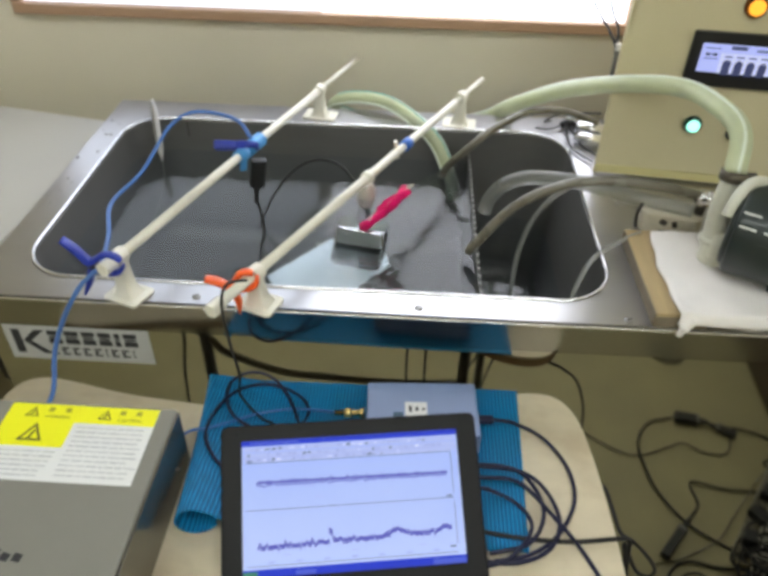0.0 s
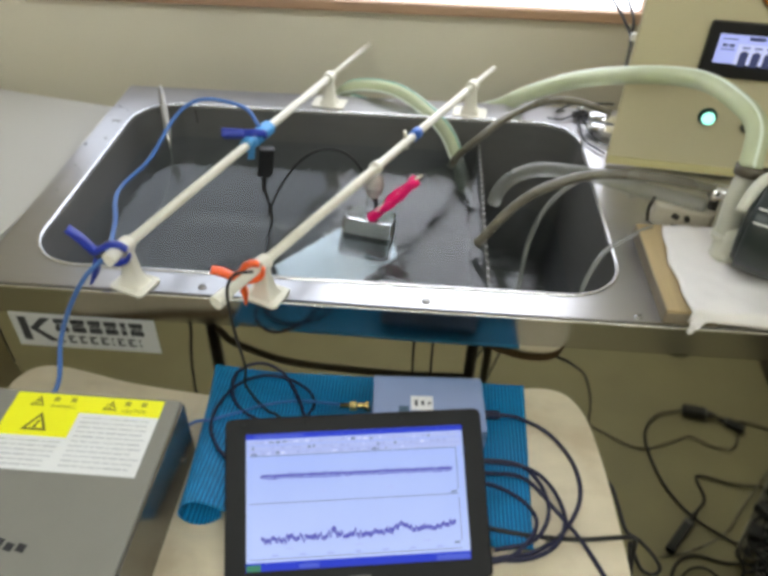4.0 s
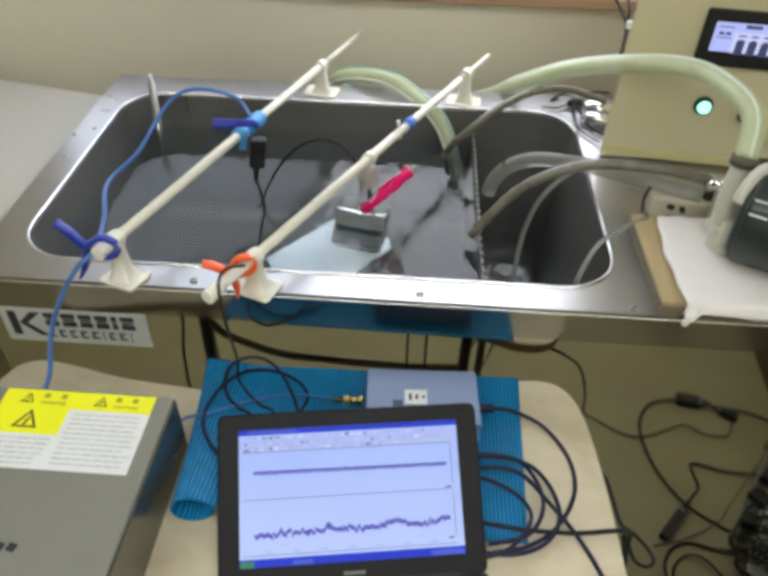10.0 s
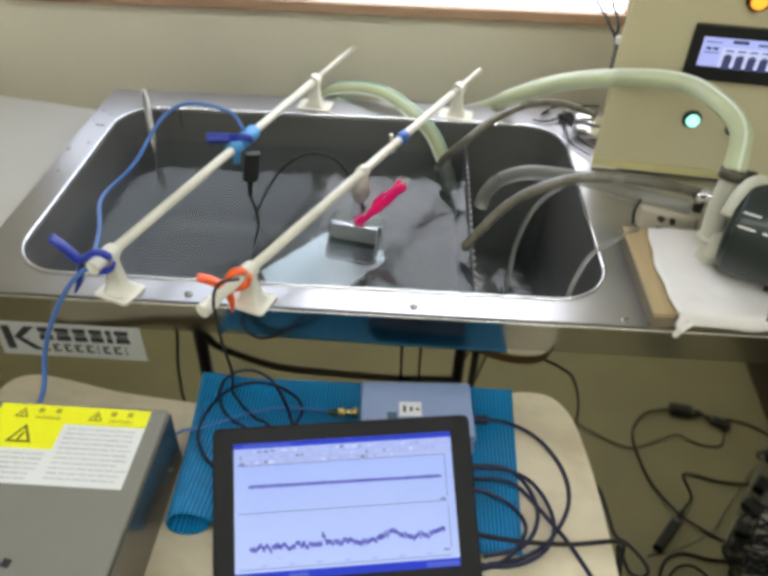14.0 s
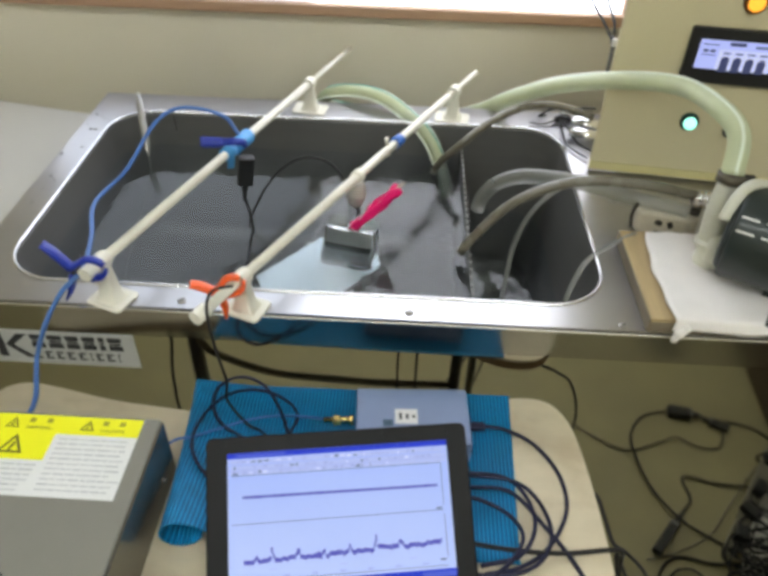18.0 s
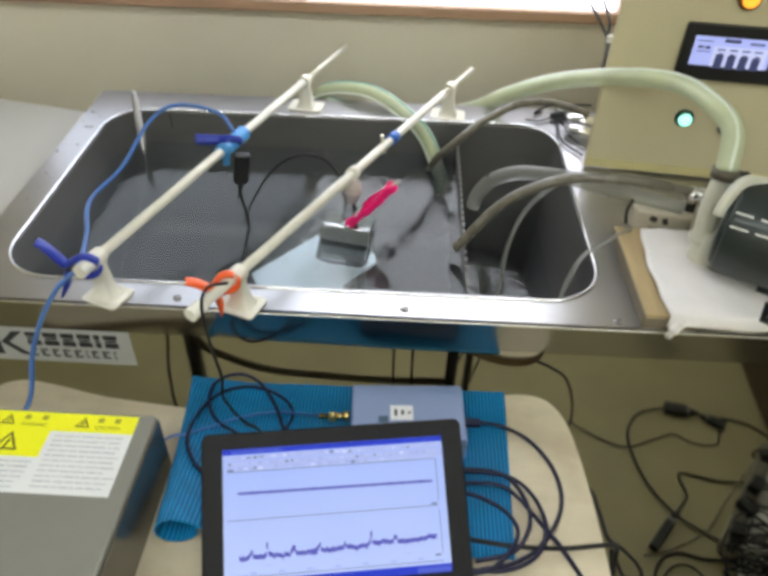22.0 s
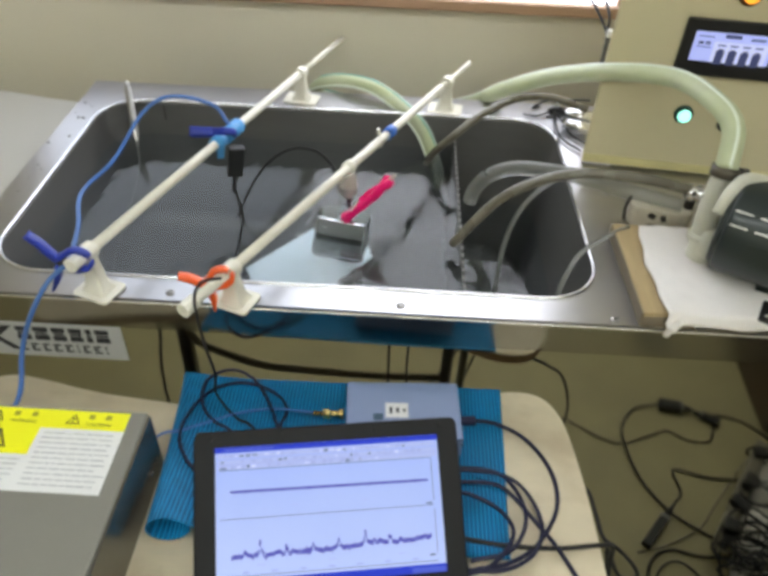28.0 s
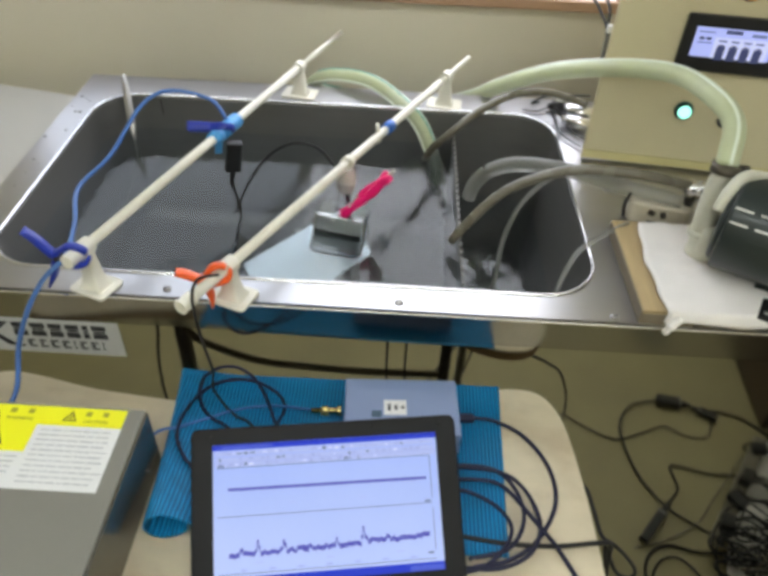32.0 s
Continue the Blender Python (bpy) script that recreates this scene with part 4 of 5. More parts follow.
# Bezel colours carry the glow that each lens throws on its ring.
M_RINGAMBER = mat("amber_lit_bezel", (0.16, 0.045, 0.006), 0.35, vary=0.1)
M_RINGGREEN = mat("green_lit_bezel", (0.004, 0.055, 0.04), 0.35, vary=0.1)


def pilot(x, z, r, lens, label, cat="lamp"):
    t = root("pilot_lamp", label, cat, CAB @ pose(x, -0.0035, z, 90, 0, 0))
    part("bezel_ring", lathe([(r * 1.42, 0), (r * 1.42, 0.004), (r * 1.15, 0.008), (r * 0.95, 0.008)], 28), M_RINGGREEN if lens is M_GREENLAMP else M_RINGAMBER, t, smooth=True)
    part("lens", lathe([(r, 0.0082), (r * 0.95, 0.011), (r * 0.6, 0.0135), (r * 0.15, 0.0145)], 28), lens, t, smooth=True)
    return t


pilot(0.1345, 0.0995, 0.0098, M_GREENLAMP, "round lit green pilot lamp on the cabinet")
pilot(0.169, 0.2805, 0.0112, M_ORANGELAMP, "round lit orange pilot lamp on the cabinet")
knob = root("push_button", "small black push button on the cabinet", "button", CAB @ pose(0.195, -0.0035, 0.0885, 90, 0, 0))
part("ring", lathe([(0.008, 0), (0.008, 0.006), (0.006, 0.007)], 18), M_BLACKPL, knob)
part("cap", lathe([(0.006, 0.0072), (0.006, 0.012), (0.003, 0.013)], 16), M_DARKMETAL, knob)
cable("signal_cable", [(0.540, 0.55, 1.20), (0.547, 0.50, 1.10), (0.562, 0.43, 1.072), (0.570, 0.40, 1.058), (0.572, 0.392, 1.045)], 0.0022, M_BLACKCABLE, "thin black wire down the cabinet side")
cable("signal_cable", [(0.574, 0.56, 1.20), (0.574, 0.50, 1.10), (0.575, 0.42, 1.075), (0.572, 0.398, 1.058), (0.573, 0.392, 1.042)], 0.0024, M_BLACKCABLE, "thin black wire down the cabinet side")
cable("signal_cable", [(0.60, 0.50, 0.90), (0.56, 0.53, 0.885), (0.53, 0.545, 0.872), (0.515, 0.555, 0.8545), (0.53, 0.565, 0.853)], 0.0018, M_BLACKCABLE, "thin black wire behind the basin")
for k, (px, py, pr) in enumerate(((0.585, 0.55, 0.012), (0.60, 0.515, 0.012), (0.59, 0.475, 0.010))):
    thing("pipe_fitting", tube([(px - 0.03, py + 0.012, 0.862), (px + 0.02, py - 0.01, 0.862)], pr, 14, straight=True), M_LIP, "short chromed pipe fitting lying behind the basin", "pipe fitting", smooth=True)

tie_at = (0.552, 0.543, 0.858)
for q in ([(0.495, 0.528, 0.8545), (0.520, 0.525, 0.8545), tie_at], [tie_at, (0.549, 0.49, 0.856), (0.552, 0.446, 0.8545), (0.578, 0.405, 0.8545)],
          [tie_at, (0.572, 0.53, 0.862), (0.60, 0.512, 0.860), (0.635, 0.50, 0.862)],
          [tie_at, (0.561, 0.50, 0.858), (0.570, 0.46, 0.8545), (0.59, 0.43, 0.8545)]):
    cable("signal_cable", q, 0.0018, M_BLACKCABLE, "thin black wire tied in a bundle behind the basin")
thing("bundle_tie", tube([(0.544, 0.538, 0.858), (0.560, 0.548, 0.858)], 0.0062, 12, straight=True), M_BLACKPL, "black tape holding the wires together", "tape", smooth=True)

# ---- side table with light top ----
side = root("side_table", "light grey topped side table beside the sink", "table", pose(-0.475, 0.619, 0, 0, 0, -11.5))
part("tabletop", box((0.58, 1.1, 0.025), (-0.085, -0.55, 0.7875), 0.003), M_GREYTOP, side)
for sx, sy in ((-0.33, -0.06), (0.1, -0.06), (-0.33, -1.04)):
    part("leg", box((0.035, 0.035, 0.775), (sx, sy, 0.3875)), M_DARKMETAL, side)

# ---- low work table ----
TT = 0.74


def table_outline():
    ctrl = [(-0.245, -0.085), (-0.232, -0.062), (-0.205, -0.052), (-0.16, -0.058), (-0.09, -0.073), (0.0, -0.083), (0.06, -0.089), (0.14, -0.094), (0.24, -0.092), (0.32, -0.080), (0.37, -0.060), (0.41, -0.041), (0.44, -0.034), (0.47, -0.038), (0.49, -0.058), (0.503, -0.10),
            (0.512, -0.2), (0.515, -0.35), (0.51, -0.44), (0.47, -0.48), (0.13, -0.49), (-0.2, -0.48), (-0.245, -0.44), (-0.25, -0.3)]
    sm = spline([(x, y, 0) for x, y in ctrl + ctrl[:1]], 4)[:-1]
    return [(v.x, v.y) for v in sm][::-1]


table = root("work_table", "low plywood table with rounded corners and dark tube frame", "table", pose(0, 0, 0))
part("tabletop", slab(table_outline(), TT - 0.0035, TT, 0.001), M_PLY, table, "pale worn plywood top")
part("top_edge", slab([(x * 0.998, y * 0.998) for x, y in table_outline()], TT - 0.018, TT - 0.0036), M_PLYEDGE, table, "brown layered plywood edge")
for lx, ly in ((-0.05, -0.13), (0.37, -0.13), (-0.16, -0.42), (0.44, -0.42)):
    part("leg", bar((lx, ly, TT - 0.018), (lx, ly, 0.0), 0.009, 12), M_DARKMETAL, table, smooth=True)
part("cross_bar", bar((-0.15, -0.13, 0.713), (-0.03, -0.13, 0.709), 0.006, 10), M_DARKMETAL, table, smooth=True)
part("frame_rail", tube([(-0.12, -0.13, 0.718), (-0.044, -0.13, 0.655), (-0.019, -0.13, 0.624), (0.061, -0.13, 0.588), (0.148, -0.13, 0.578), (0.26, -0.13, 0.574), (0.376, -0.13, 0.579)], 0.006, 10), M_RAIL, table, smooth=True)

# blue ribbed mat, one end curled
MAT_Z = TT + 0.0015


MAT_A, MAT_B = Vector((0.0191, -0.042, 0)), Vector((0.0581, -0.268, 0))


def curl(v):
    """Radius of the tucked-under curl along the mat's side."""
    return 0.004 + 0.017 * v ** 1.4


def ribbed_mat():
    bm = bmesh.new()
    corners = (MAT_A, Vector((0.423, -0.035, 0)), Vector((0.415, -0.268, 0)), MAT_B)
    n, m = 92, 30
    cols = []
    for j in range(4 * n + 1):
        u = j / (4 * n)
        h = 0.0012 if j % 4 in (1, 2) else 0.0
        col = []
        for i in range(m + 1):
            v = i / m
            q = corners[0].lerp(corners[1], u).lerp(corners[3].lerp(corners[2], u), v)
            k = min(1.0, (q.x - MAT_A.lerp(MAT_B, v).x) / 0.075)
            up = 2 * curl(v) * (1 - k * k * (3 - 2 * k))
            col.append(bm.verts.new((q.x, q.y, MAT_Z + 0.002 + h + up + 0.0008 * noise.noise((q.x * 14, q.y * 14, 1)))))
        cols.append(col)
    for a, b in zip(cols, cols[1:]):
        for i in range(m):
            bm.faces.new((a[i], b[i], b[i + 1], a[i + 1]))
    bmesh.ops.recalc_face_normals(bm, faces=bm.faces)
    return bm


bluemat = root("rubber_mat", "blue ribbed rubber mat, one side curled under", "mat", pose(0, 0, 0))
mm = part("sheet", ribbed_mat(), M_MAT, bluemat)
sd = mm.modifiers.new("thickness", "SOLIDIFY")
sd.thickness, sd.offset = 0.002, -1


def mat_roll():
    bm = bmesh.new()
    n, m = 18, 60
    d = (MAT_B - MAT_A).normalized()
    s = Vector((d.y, -d.x, 0))
    rows = []
    for i in range(m + 1):
        p = MAT_A.lerp(MAT_B, i / m)
        r = curl(i / m)
        row = []
        for k in range(4 * n + 1):
            th = radians(180 - 250 * k / (4 * n))
            rr = r + (0.0011 if k % 4 in (1, 2) else 0)
            row.append(bm.verts.new(p + s * (rr * math.sin(th)) + Vector((0, 0, MAT_Z + 0.002 + r - rr * math.cos(th)))))
        rows.append(row)
    for q, w in zip(rows, rows[1:]):
        for k in range(4 * n):
            bm.faces.new((q[k], q[k + 1], w[k + 1], w[k]))
    bmesh.ops.recalc_face_normals(bm, faces=bm.faces)
    return bm


mr = part("rolled_edge", mat_roll(), M_MAT, bluemat, "curled blue mat edge")
sd = mr.modifiers.new("thickness", "SOLIDIFY")
sd.thickness, sd.offset = 0.0018, 0

# grey power unit with warning label
GB = pose(0.022, -0.168, TT + 0.0005, 0, 0, 0)
unit = root("power_unit", "grey enamelled power unit with warning label on top", "instrument", GB)
part("case", box((0.36, 0.44, 0.088), (-0.182, -0.222, 0.044), 0.002), M_GREYBOX, unit, "grey lid and shell")
part("side_plate", box((0.003, 0.436, 0.0845), (-0.0008, -0.222, 0.0428), 0.0006), M_SIDEPLATE, unit, "satin dark grey side plate")
part("side_knob", lathe([(0.0017, 0), (0.0017, 0.002), (0.001, 0.003)], 10, pose(0.0006, -0.04, 0.03, 0, 90, 0)), M_LIP, unit)
part("connector", lathe([(0.0032, 0), (0.0032, 0.005), (0.002, 0.006)], 14, pose(-0.008, -0.0022, 0.0345, -90, 0, 0)), M_BASIN, unit)
LZ = 0.0884
wl = part("warning_label", box((0.166, 0.10, 0.0004), (-0.102, -0.056, LZ)), M_PAPER, unit, "white printed label")
part("label_yellow", box((0.166, 0.024, 0.0003), (-0.102, -0.018, LZ + 0.0004)), M_YELLOW, wl, "yellow warning band")
part("label_yellow", box((0.078, 0.034, 0.0003), (-0.146, -0.047, LZ + 0.0004)), M_YELLOW, wl, "yellow warning field")


def triangle(cx, cy, w, parent):
    bm = bmesh.new()
    for r0, r1 in ((w, w * 0.68),):
        o = [bm.verts.new((cx + r0 * math.cos(a), cy + r0 * math.sin(a), LZ + 0.0008)) for a in (radians(90), radians(210), radians(330))]
        i = [bm.verts.new((cx + r1 * math.cos(a), cy + r1 * math.sin(a), LZ + 0.0008)) for a in (radians(90), radians(210), radians(330))]
        for k in range(3):
            bm.faces.new((o[k], o[(k + 1) % 3], i[(k + 1) % 3], i[k]))
    part("warning_sign", bm, M_INKOLIVE, parent)
    part("sign_bolt", box((w * 0.16, w * 0.7, 0.0002), (cx, cy + w * 0.02, LZ + 0.0008), rot=(0, 0, -14)), M_INKOLIVE, parent)


triangle(-0.157, -0.0195, 0.009, wl)
triangle(-0.076, -0.0195, 0.009, wl)
triangle(-0.146, -0.049, 0.016, wl)
for cx in (-0.138, -0.119, -0.058, -0.040):
    part("label_glyph", box((0.006, 0.006, 0.0002), (cx, -0.0135, LZ + 0.0007)), M_INKSOFT, wl)


def lettering(word, x, y, z, height, material, parent):
    cu = bpy.data.curves.new("caption", "FONT")
    cu.body, cu.size, cu.align_x, cu.align_y = word, height, "CENTER", "CENTER"
    ob = bpy.data.objects.new("caption", cu)
    me = bpy.data.meshes.new_from_object(ob)
    bpy.data.objects.remove(ob)
    me.transform(Matrix.Translation((x, y, z)))
    me.materials.clear()
    me.materials.append(material)
    o = new("label_caption", me)
    o.parent = parent
    return o


lettering("WARNING", -0.128, -0.0235, LZ + 0.0008, 0.0058, M_INKOLIVE, wl)
lettering("CAUTION", -0.048, -0.0235, LZ + 0.0008, 0.0058, M_INKOLIVE, wl)
rl = random.Random(3)


def text_line(x0, length, y):
    x = x0
    while x < x0 + length:
        w = rl.uniform(0.004, 0.015)
        part("label_text", box((w, rl.uniform(0.0011, 0.0017), 0.0002), (x + w / 2, y, LZ + 0.0004)), M_INKGREY, wl)
        x += w + 0.0016


for k in range(11):
    text_line(-0.101, 0.062 + 0.014 * rl.random(), -0.036 - 0.0062 * k)
for k in range(6):
    text_line(-0.181, 0.055 + 0.014 * rl.random(), -0.070 - 0.006 * k)
for k in range(7):
    part("brand_mark", box((0.0085, 0.008 + 0.004 * (k % 3 == 1), 0.0003), (-0.165 + 0.0115 * k, -0.188 + 0.002 * (k % 3 == 1), LZ), rot=(0, 0, -12)), M_INK, unit)

# steel-blue amplifier box
amp = root("amplifier_box", "steel-blue metal amplifier box on the blue mat", "instrument", pose(0.297, -0.105, MAT_Z + 0.0035, 0, 0, 3))
part("case", box((0.136, 0.085, 0.034), (0, 0, 0.017), 0.002), M_BLUEBOX, amp)
part("lid_seam", box((0.1364, 0.0854, 0.0012), (0, 0, 0.022)), M_BLUESIDE, amp)
stck = part("sticker", box((0.027, 0.022, 0.0003), (-0.008, -0.002, 0.0343)), M_PAPER, amp, "small white sticker")
for k in range(3):
    part("sticker_mark", box((0.0035, 0.010 - 0.003 * k, 0.0002), (-0.015 + 0.008 * k, -0.002, 0.0346)), M_INK, stck)
part("printed_mark", box((0.012, 0.01, 0.0002), (-0.03, -0.012, 0.0342)), M_BLUESIDE, amp)
part("plug", lathe([(0.0034, 0), (0.0034, 0.012), (0.0062, 0.0125), (0.0062, 0.02), (0.0042, 0.021), (0.0042, 0.03), (0.0066, 0.031), (0.0066, 0.037)], 14, pose(-0.108, 0.002, 0.021, 0, 90, 0)), M_BRASS, amp, "brass coaxial plug", smooth=True)
part("socket_plug", box((0.02, 0.011, 0.007), (0.079, 0.0, 0.014), 0.002), M_NAVYCABLE, amp)

# laptop
U = Vector((math.cos(radians(8.5)), math.sin(radians(8.5)), 0))
LEAN = 36
LID = pose(0.2255, -0.2555, 0.7985, 0, 0, 8.5) @ pose(0, 0, 0, LEAN, 0, 0)
lap = root("laptop", "black laptop with lit screen showing two traces", "laptop", LID)
SW, SH = 0.228, 0.135
part("lid", slab([(x, y - 0.0015) for x, y in rounded(0.272, 0.172, 0.008)], -0.012, 0.0, 0.002), M_LID, lap, "matt black lid")
disp = part("display", box((SW, SH, 0.0006), (0, 0, 0.0005)), M_SCREEN, lap, "lit bluish white display")
part("logo_bar", box((0.022, 0.0032, 0.0004), (0.0, -0.0785, 0.0003)), M_BASIN, lap, "maker's mark as plain grey bar")
for bx, by in ((-0.118, 0.077), (-0.05, 0.078), (0.05, 0.078), (0.118, 0.077)):
    part("bumper", lathe([(0.003, 0), (0.003, 0.0008), (0.002, 0.0012)], 12, pose(bx, by, 0)), M_LID, lap)
part("title_bar", box((SW, 0.0055, 0.0004), (0, SH / 2 - 0.0028, 0.0010)), M_SCREENBLUE, disp)
part("start_button", box((0.014, 0.006, 0.0002), (-SW / 2 + 0.0075, -SH / 2 + 0.0031, 0.0013)), M_SCREENGREEN, disp)
for k in range(3):
    part("task_button", box((0.02, 0.0042, 0.0002), (-0.075 + 0.024 * k, -SH / 2 + 0.0031, 0.0013)), M_SCREENDEEP if k == 1 else M_SCREENBLUE, disp)
part("task_tray", box((0.034, 0.005, 0.0002), (SW / 2 - 0.018, -SH / 2 + 0.0031, 0.0013)), M_SCREENDEEP, disp)
part("caption_text", box((0.05, 0.0022, 0.0002), (-0.08, SH / 2 - 0.0028, 0.0013)), M_SCREENDEEP, disp)
part("task_bar", box((SW, 0.0080, 0.0004), (0, -SH / 2 + 0.0040, 0.0010)), M_SCREENBLUE, disp)
for k, yy in enumerate((0.0585, 0.0525, 0.0475)):
    part("tool_bar", box((SW - 0.004, 0.0042, 0.0003), (0, yy, 0.0010)), M_SCREENPALE, disp)
ri = random.Random(8)
for row in (0.0585, 0.0525, 0.0475):
    x = -0.108
    while x < 0.100 - 0.05 * (row < 0.05):
        w = ri.uniform(0.0016, 0.0055)
        if ri.random() < 0.72:
            part("tool_icon", box((w, ri.uniform(0.0012, 0.0026), 0.0002), (x + w / 2, row + ri.uniform(-0.0004, 0.0004), 0.0013)), ri.choice((M_LINE, M_SCREENMID, M_SCREENMID, M_SCREENWHITE)), disp)
        x += w + ri.choice((0.0012, 0.002, 0.007))
for yy in (0.0555, 0.0500):
    part("tool_rule", box((SW - 0.004, 0.0006, 0.0002), (0, yy, 0.0012)), M_SCREENMID, disp)
for k in range(7):
    part("axis_number", box((0.006, 0.0016, 0.0002), (-0.085 + 0.028 * k, -0.0535, 0.0013)), M_SCREENMID, disp)
for yy in (-0.0045, -0.0545, 0.0425):
    part("scale_number", box((0.006, 0.002, 0.0002), (0.101 if yy < 0 else -0.106, yy + 0.004, 0.0013)), M_LINE, disp)
for yy in (0.0447, -0.0026, -0.0565):
    part("plot_frame", box((SW - 0.012, 0.0008, 0.0003), (-0.002, yy, 0.0010)), M_LINE, disp)
for yy in (0.023, -0.028):
    part("plot_edge", box((0.0008, 0.042, 0.0003), (SW / 2 - 0.008, yy, 0.0010)), M_LINE, disp)
for k in range(5):
    part("scale_tick", box((0.008, 0.0012, 0.0003), (-0.07 + 0.035 * k, 0.0075 if k % 2 else -0.047, 0.0010)), M_SCREENPALE, disp)
BASE = LID @ pose(0, -0.0875, -0.006) @ pose(0, 0, 0, -LEAN, 0, 0)
base = part("keyboard_base", box((0.272, 0.18, 0.02), (0, -0.092, -0.004), 0.004), M_BLACKPL, lap)
base.matrix_basis = LID.inverted() @ BASE
hinge = part("hinge_bar", bar((-0.11, 0, 0), (0.11, 0, 0), 0.007, 12), M_BLACKPL, lap)
hinge.matrix_basis = LID.inverted() @ BASE


# ---- cables on and over the table ----
cable("sensor_cable", [(0.014, 0.315, 0.916), (-0.012, 0.328, 0.942), (-0.074, 0.33, 0.951), (-0.11, 0.3, 0.937), (-0.133, 0.22, 0.903), (-0.157, 0.15, 0.89), (-0.126, 0.06, 0.898), (-0.104, -0.02, 0.911),
      (-0.123, -0.045, 0.895), (-0.147, -0.06, 0.856), (-0.168, -0.07, 0.806), (-0.153, -0.12, 0.79), (-0.15, -0.16, 0.79)], 0.0031, M_BLUECABLE, "blue coaxial cable looping over the basin to the power unit")
cable("sensor_cable", [(0.024, 0.268, 0.832), (0.031, 0.262, 0.805), (0.036, 0.25, 0.785), (0.037, 0.22, 0.779), (0.034, 0.18, 0.72)], 0.0024, M_BLACKCABLE, "thin black cable dipping into the water")
cable("sensor_cable", [(0.022, 0.262, 0.778), (0.051, 0.27, 0.84), (0.082, 0.28, 0.880), (0.12, 0.285, 0.900), (0.16, 0.28, 0.893), (0.193, 0.26, 0.857), (0.204, 0.243, 0.826), (0.206, 0.24, 0.80)], 0.002, M_BLACKCABLE, "thin black cable arching to the glass cell")
cable("instrument_cable", [(0.085, -0.055, 0.926), (0.068, -0.07, 0.932), (0.060, -0.078, 0.918), (0.059, -0.08, 0.887), (0.062, -0.08, 0.842), (0.066, -0.076, 0.79), (0.061, -0.072, 0.7528), (0.075, -0.09, 0.7512), (0.084, -0.099, 0.7499), (0.099, -0.111, 0.7479), (0.114, -0.118, 0.7476), (0.15, -0.155, 0.7476)], 0.0018, M_BLACKCABLE, "thin dark cable hanging from the orange clamp")
cable("instrument_cable", [(0.1, -0.23, 0.756), (0.068, -0.198, 0.7697), (0.06, -0.191, 0.7717), (0.046, -0.17, 0.7707), (0.039, -0.147, 0.7672), (0.04, -0.116, 0.7622), (0.049, -0.085, 0.7566), (0.065, -0.062, 0.7512), (0.091, -0.051, 0.7477), (0.12, -0.057, 0.7476), (0.144, -0.073, 0.7476), (0.154, -0.092, 0.7476), (0.151, -0.108, 0.7476), (0.148, -0.122, 0.7476), (0.14, -0.16, 0.7476)], 0.0021, M_NAVYCABLE, "dark cable coiled on the blue mat")
cable("instrument_cable", [(0.13, -0.16, 0.7476), (0.09, -0.128, 0.7503), (0.072, -0.121, 0.7549), (0.056, -0.105, 0.7575), (0.047, -0.081, 0.7564), (0.047, -0.056, 0.754), (0.06, -0.037, 0.7511), (0.08, -0.031, 0.7484), (0.102, -0.042, 0.7476), (0.12, -0.064, 0.7476), (0.134, -0.089, 0.7476), (0.142, -0.108, 0.7476), (0.147, -0.122, 0.7476), (0.15, -0.165, 0.7476)], 0.0021, M_NAVYCABLE, "dark cable coiled on the blue mat")
cable("coaxial_lead", [(0.014, -0.1665, 0.775), (0.024, -0.156, 0.775), (0.039, -0.145, 0.7669), (0.053, -0.134, 0.7627), (0.069, -0.12, 0.7558), (0.085, -0.106, 0.75), (0.11, -0.095, 0.7476), (0.143, -0.09, 0.7476), (0.192, -0.108, 0.7665)], 0.0016, M_BLUECABLE, "thin blue coaxial lead with brass plug")
cable("usb_cable", [(0.386, -0.1, 0.759), (0.413, -0.099, 0.753), (0.448, -0.114, 0.745), (0.472, -0.155, 0.7435), (0.473, -0.202, 0.7435), (0.447, -0.248, 0.745), (0.413, -0.275, 0.750), (0.376, -0.285, 0.75)], 0.0024, M_NAVYCABLE, "navy blue cable looping from the amplifier")
cable("usb_cable", [(0.34, -0.165, 0.752), (0.401, -0.166, 0.752), (0.427, -0.189, 0.751), (0.434, -0.227, 0.751), (0.414, -0.263, 0.752), (0.372, -0.276, 0.75)], 0.0024, M_NAVYCABLE, "navy blue cable coiled beside the laptop")
cable("usb_cable", [(0.34, -0.19, 0.76), (0.368, -0.188, 0.76), (0.41, -0.19, 0.757), (0.445, -0.225, 0.748), (0.472, -0.263, 0.7435), (0.49, -0.31, 0.7435), (0.49, -0.36, 0.7435)], 0.0024, M_NAVYCABLE, "navy blue cable coiled beside the laptop")
cable("power_cable", [(0.35, -0.25, 0.752), (0.404, -0.257, 0.752), (0.463, -0.253, 0.744), (0.514, -0.246, 0.744), (0.528, -0.243, 0.736), (0.535, -0.24, 0.70), (0.53, -0.28, 0.62), (0.47, -0.38, 0.5), (0.40, -0.45, 0.25), (0.32, -0.5, 0.005)], 0.0026, M_BLACKCABLE, "black power lead running off the table edge")
cable("usb_cable", [(0.35, -0.20, 0.757), (0.375, -0.202, 0.757), (0.407, -0.219, 0.755), (0.418, -0.247, 0.755), (0.391, -0.282, 0.752), (0.35, -0.295, 0.75)], 0.0024, M_NAVYCABLE, "navy blue cable coiled beside the laptop")
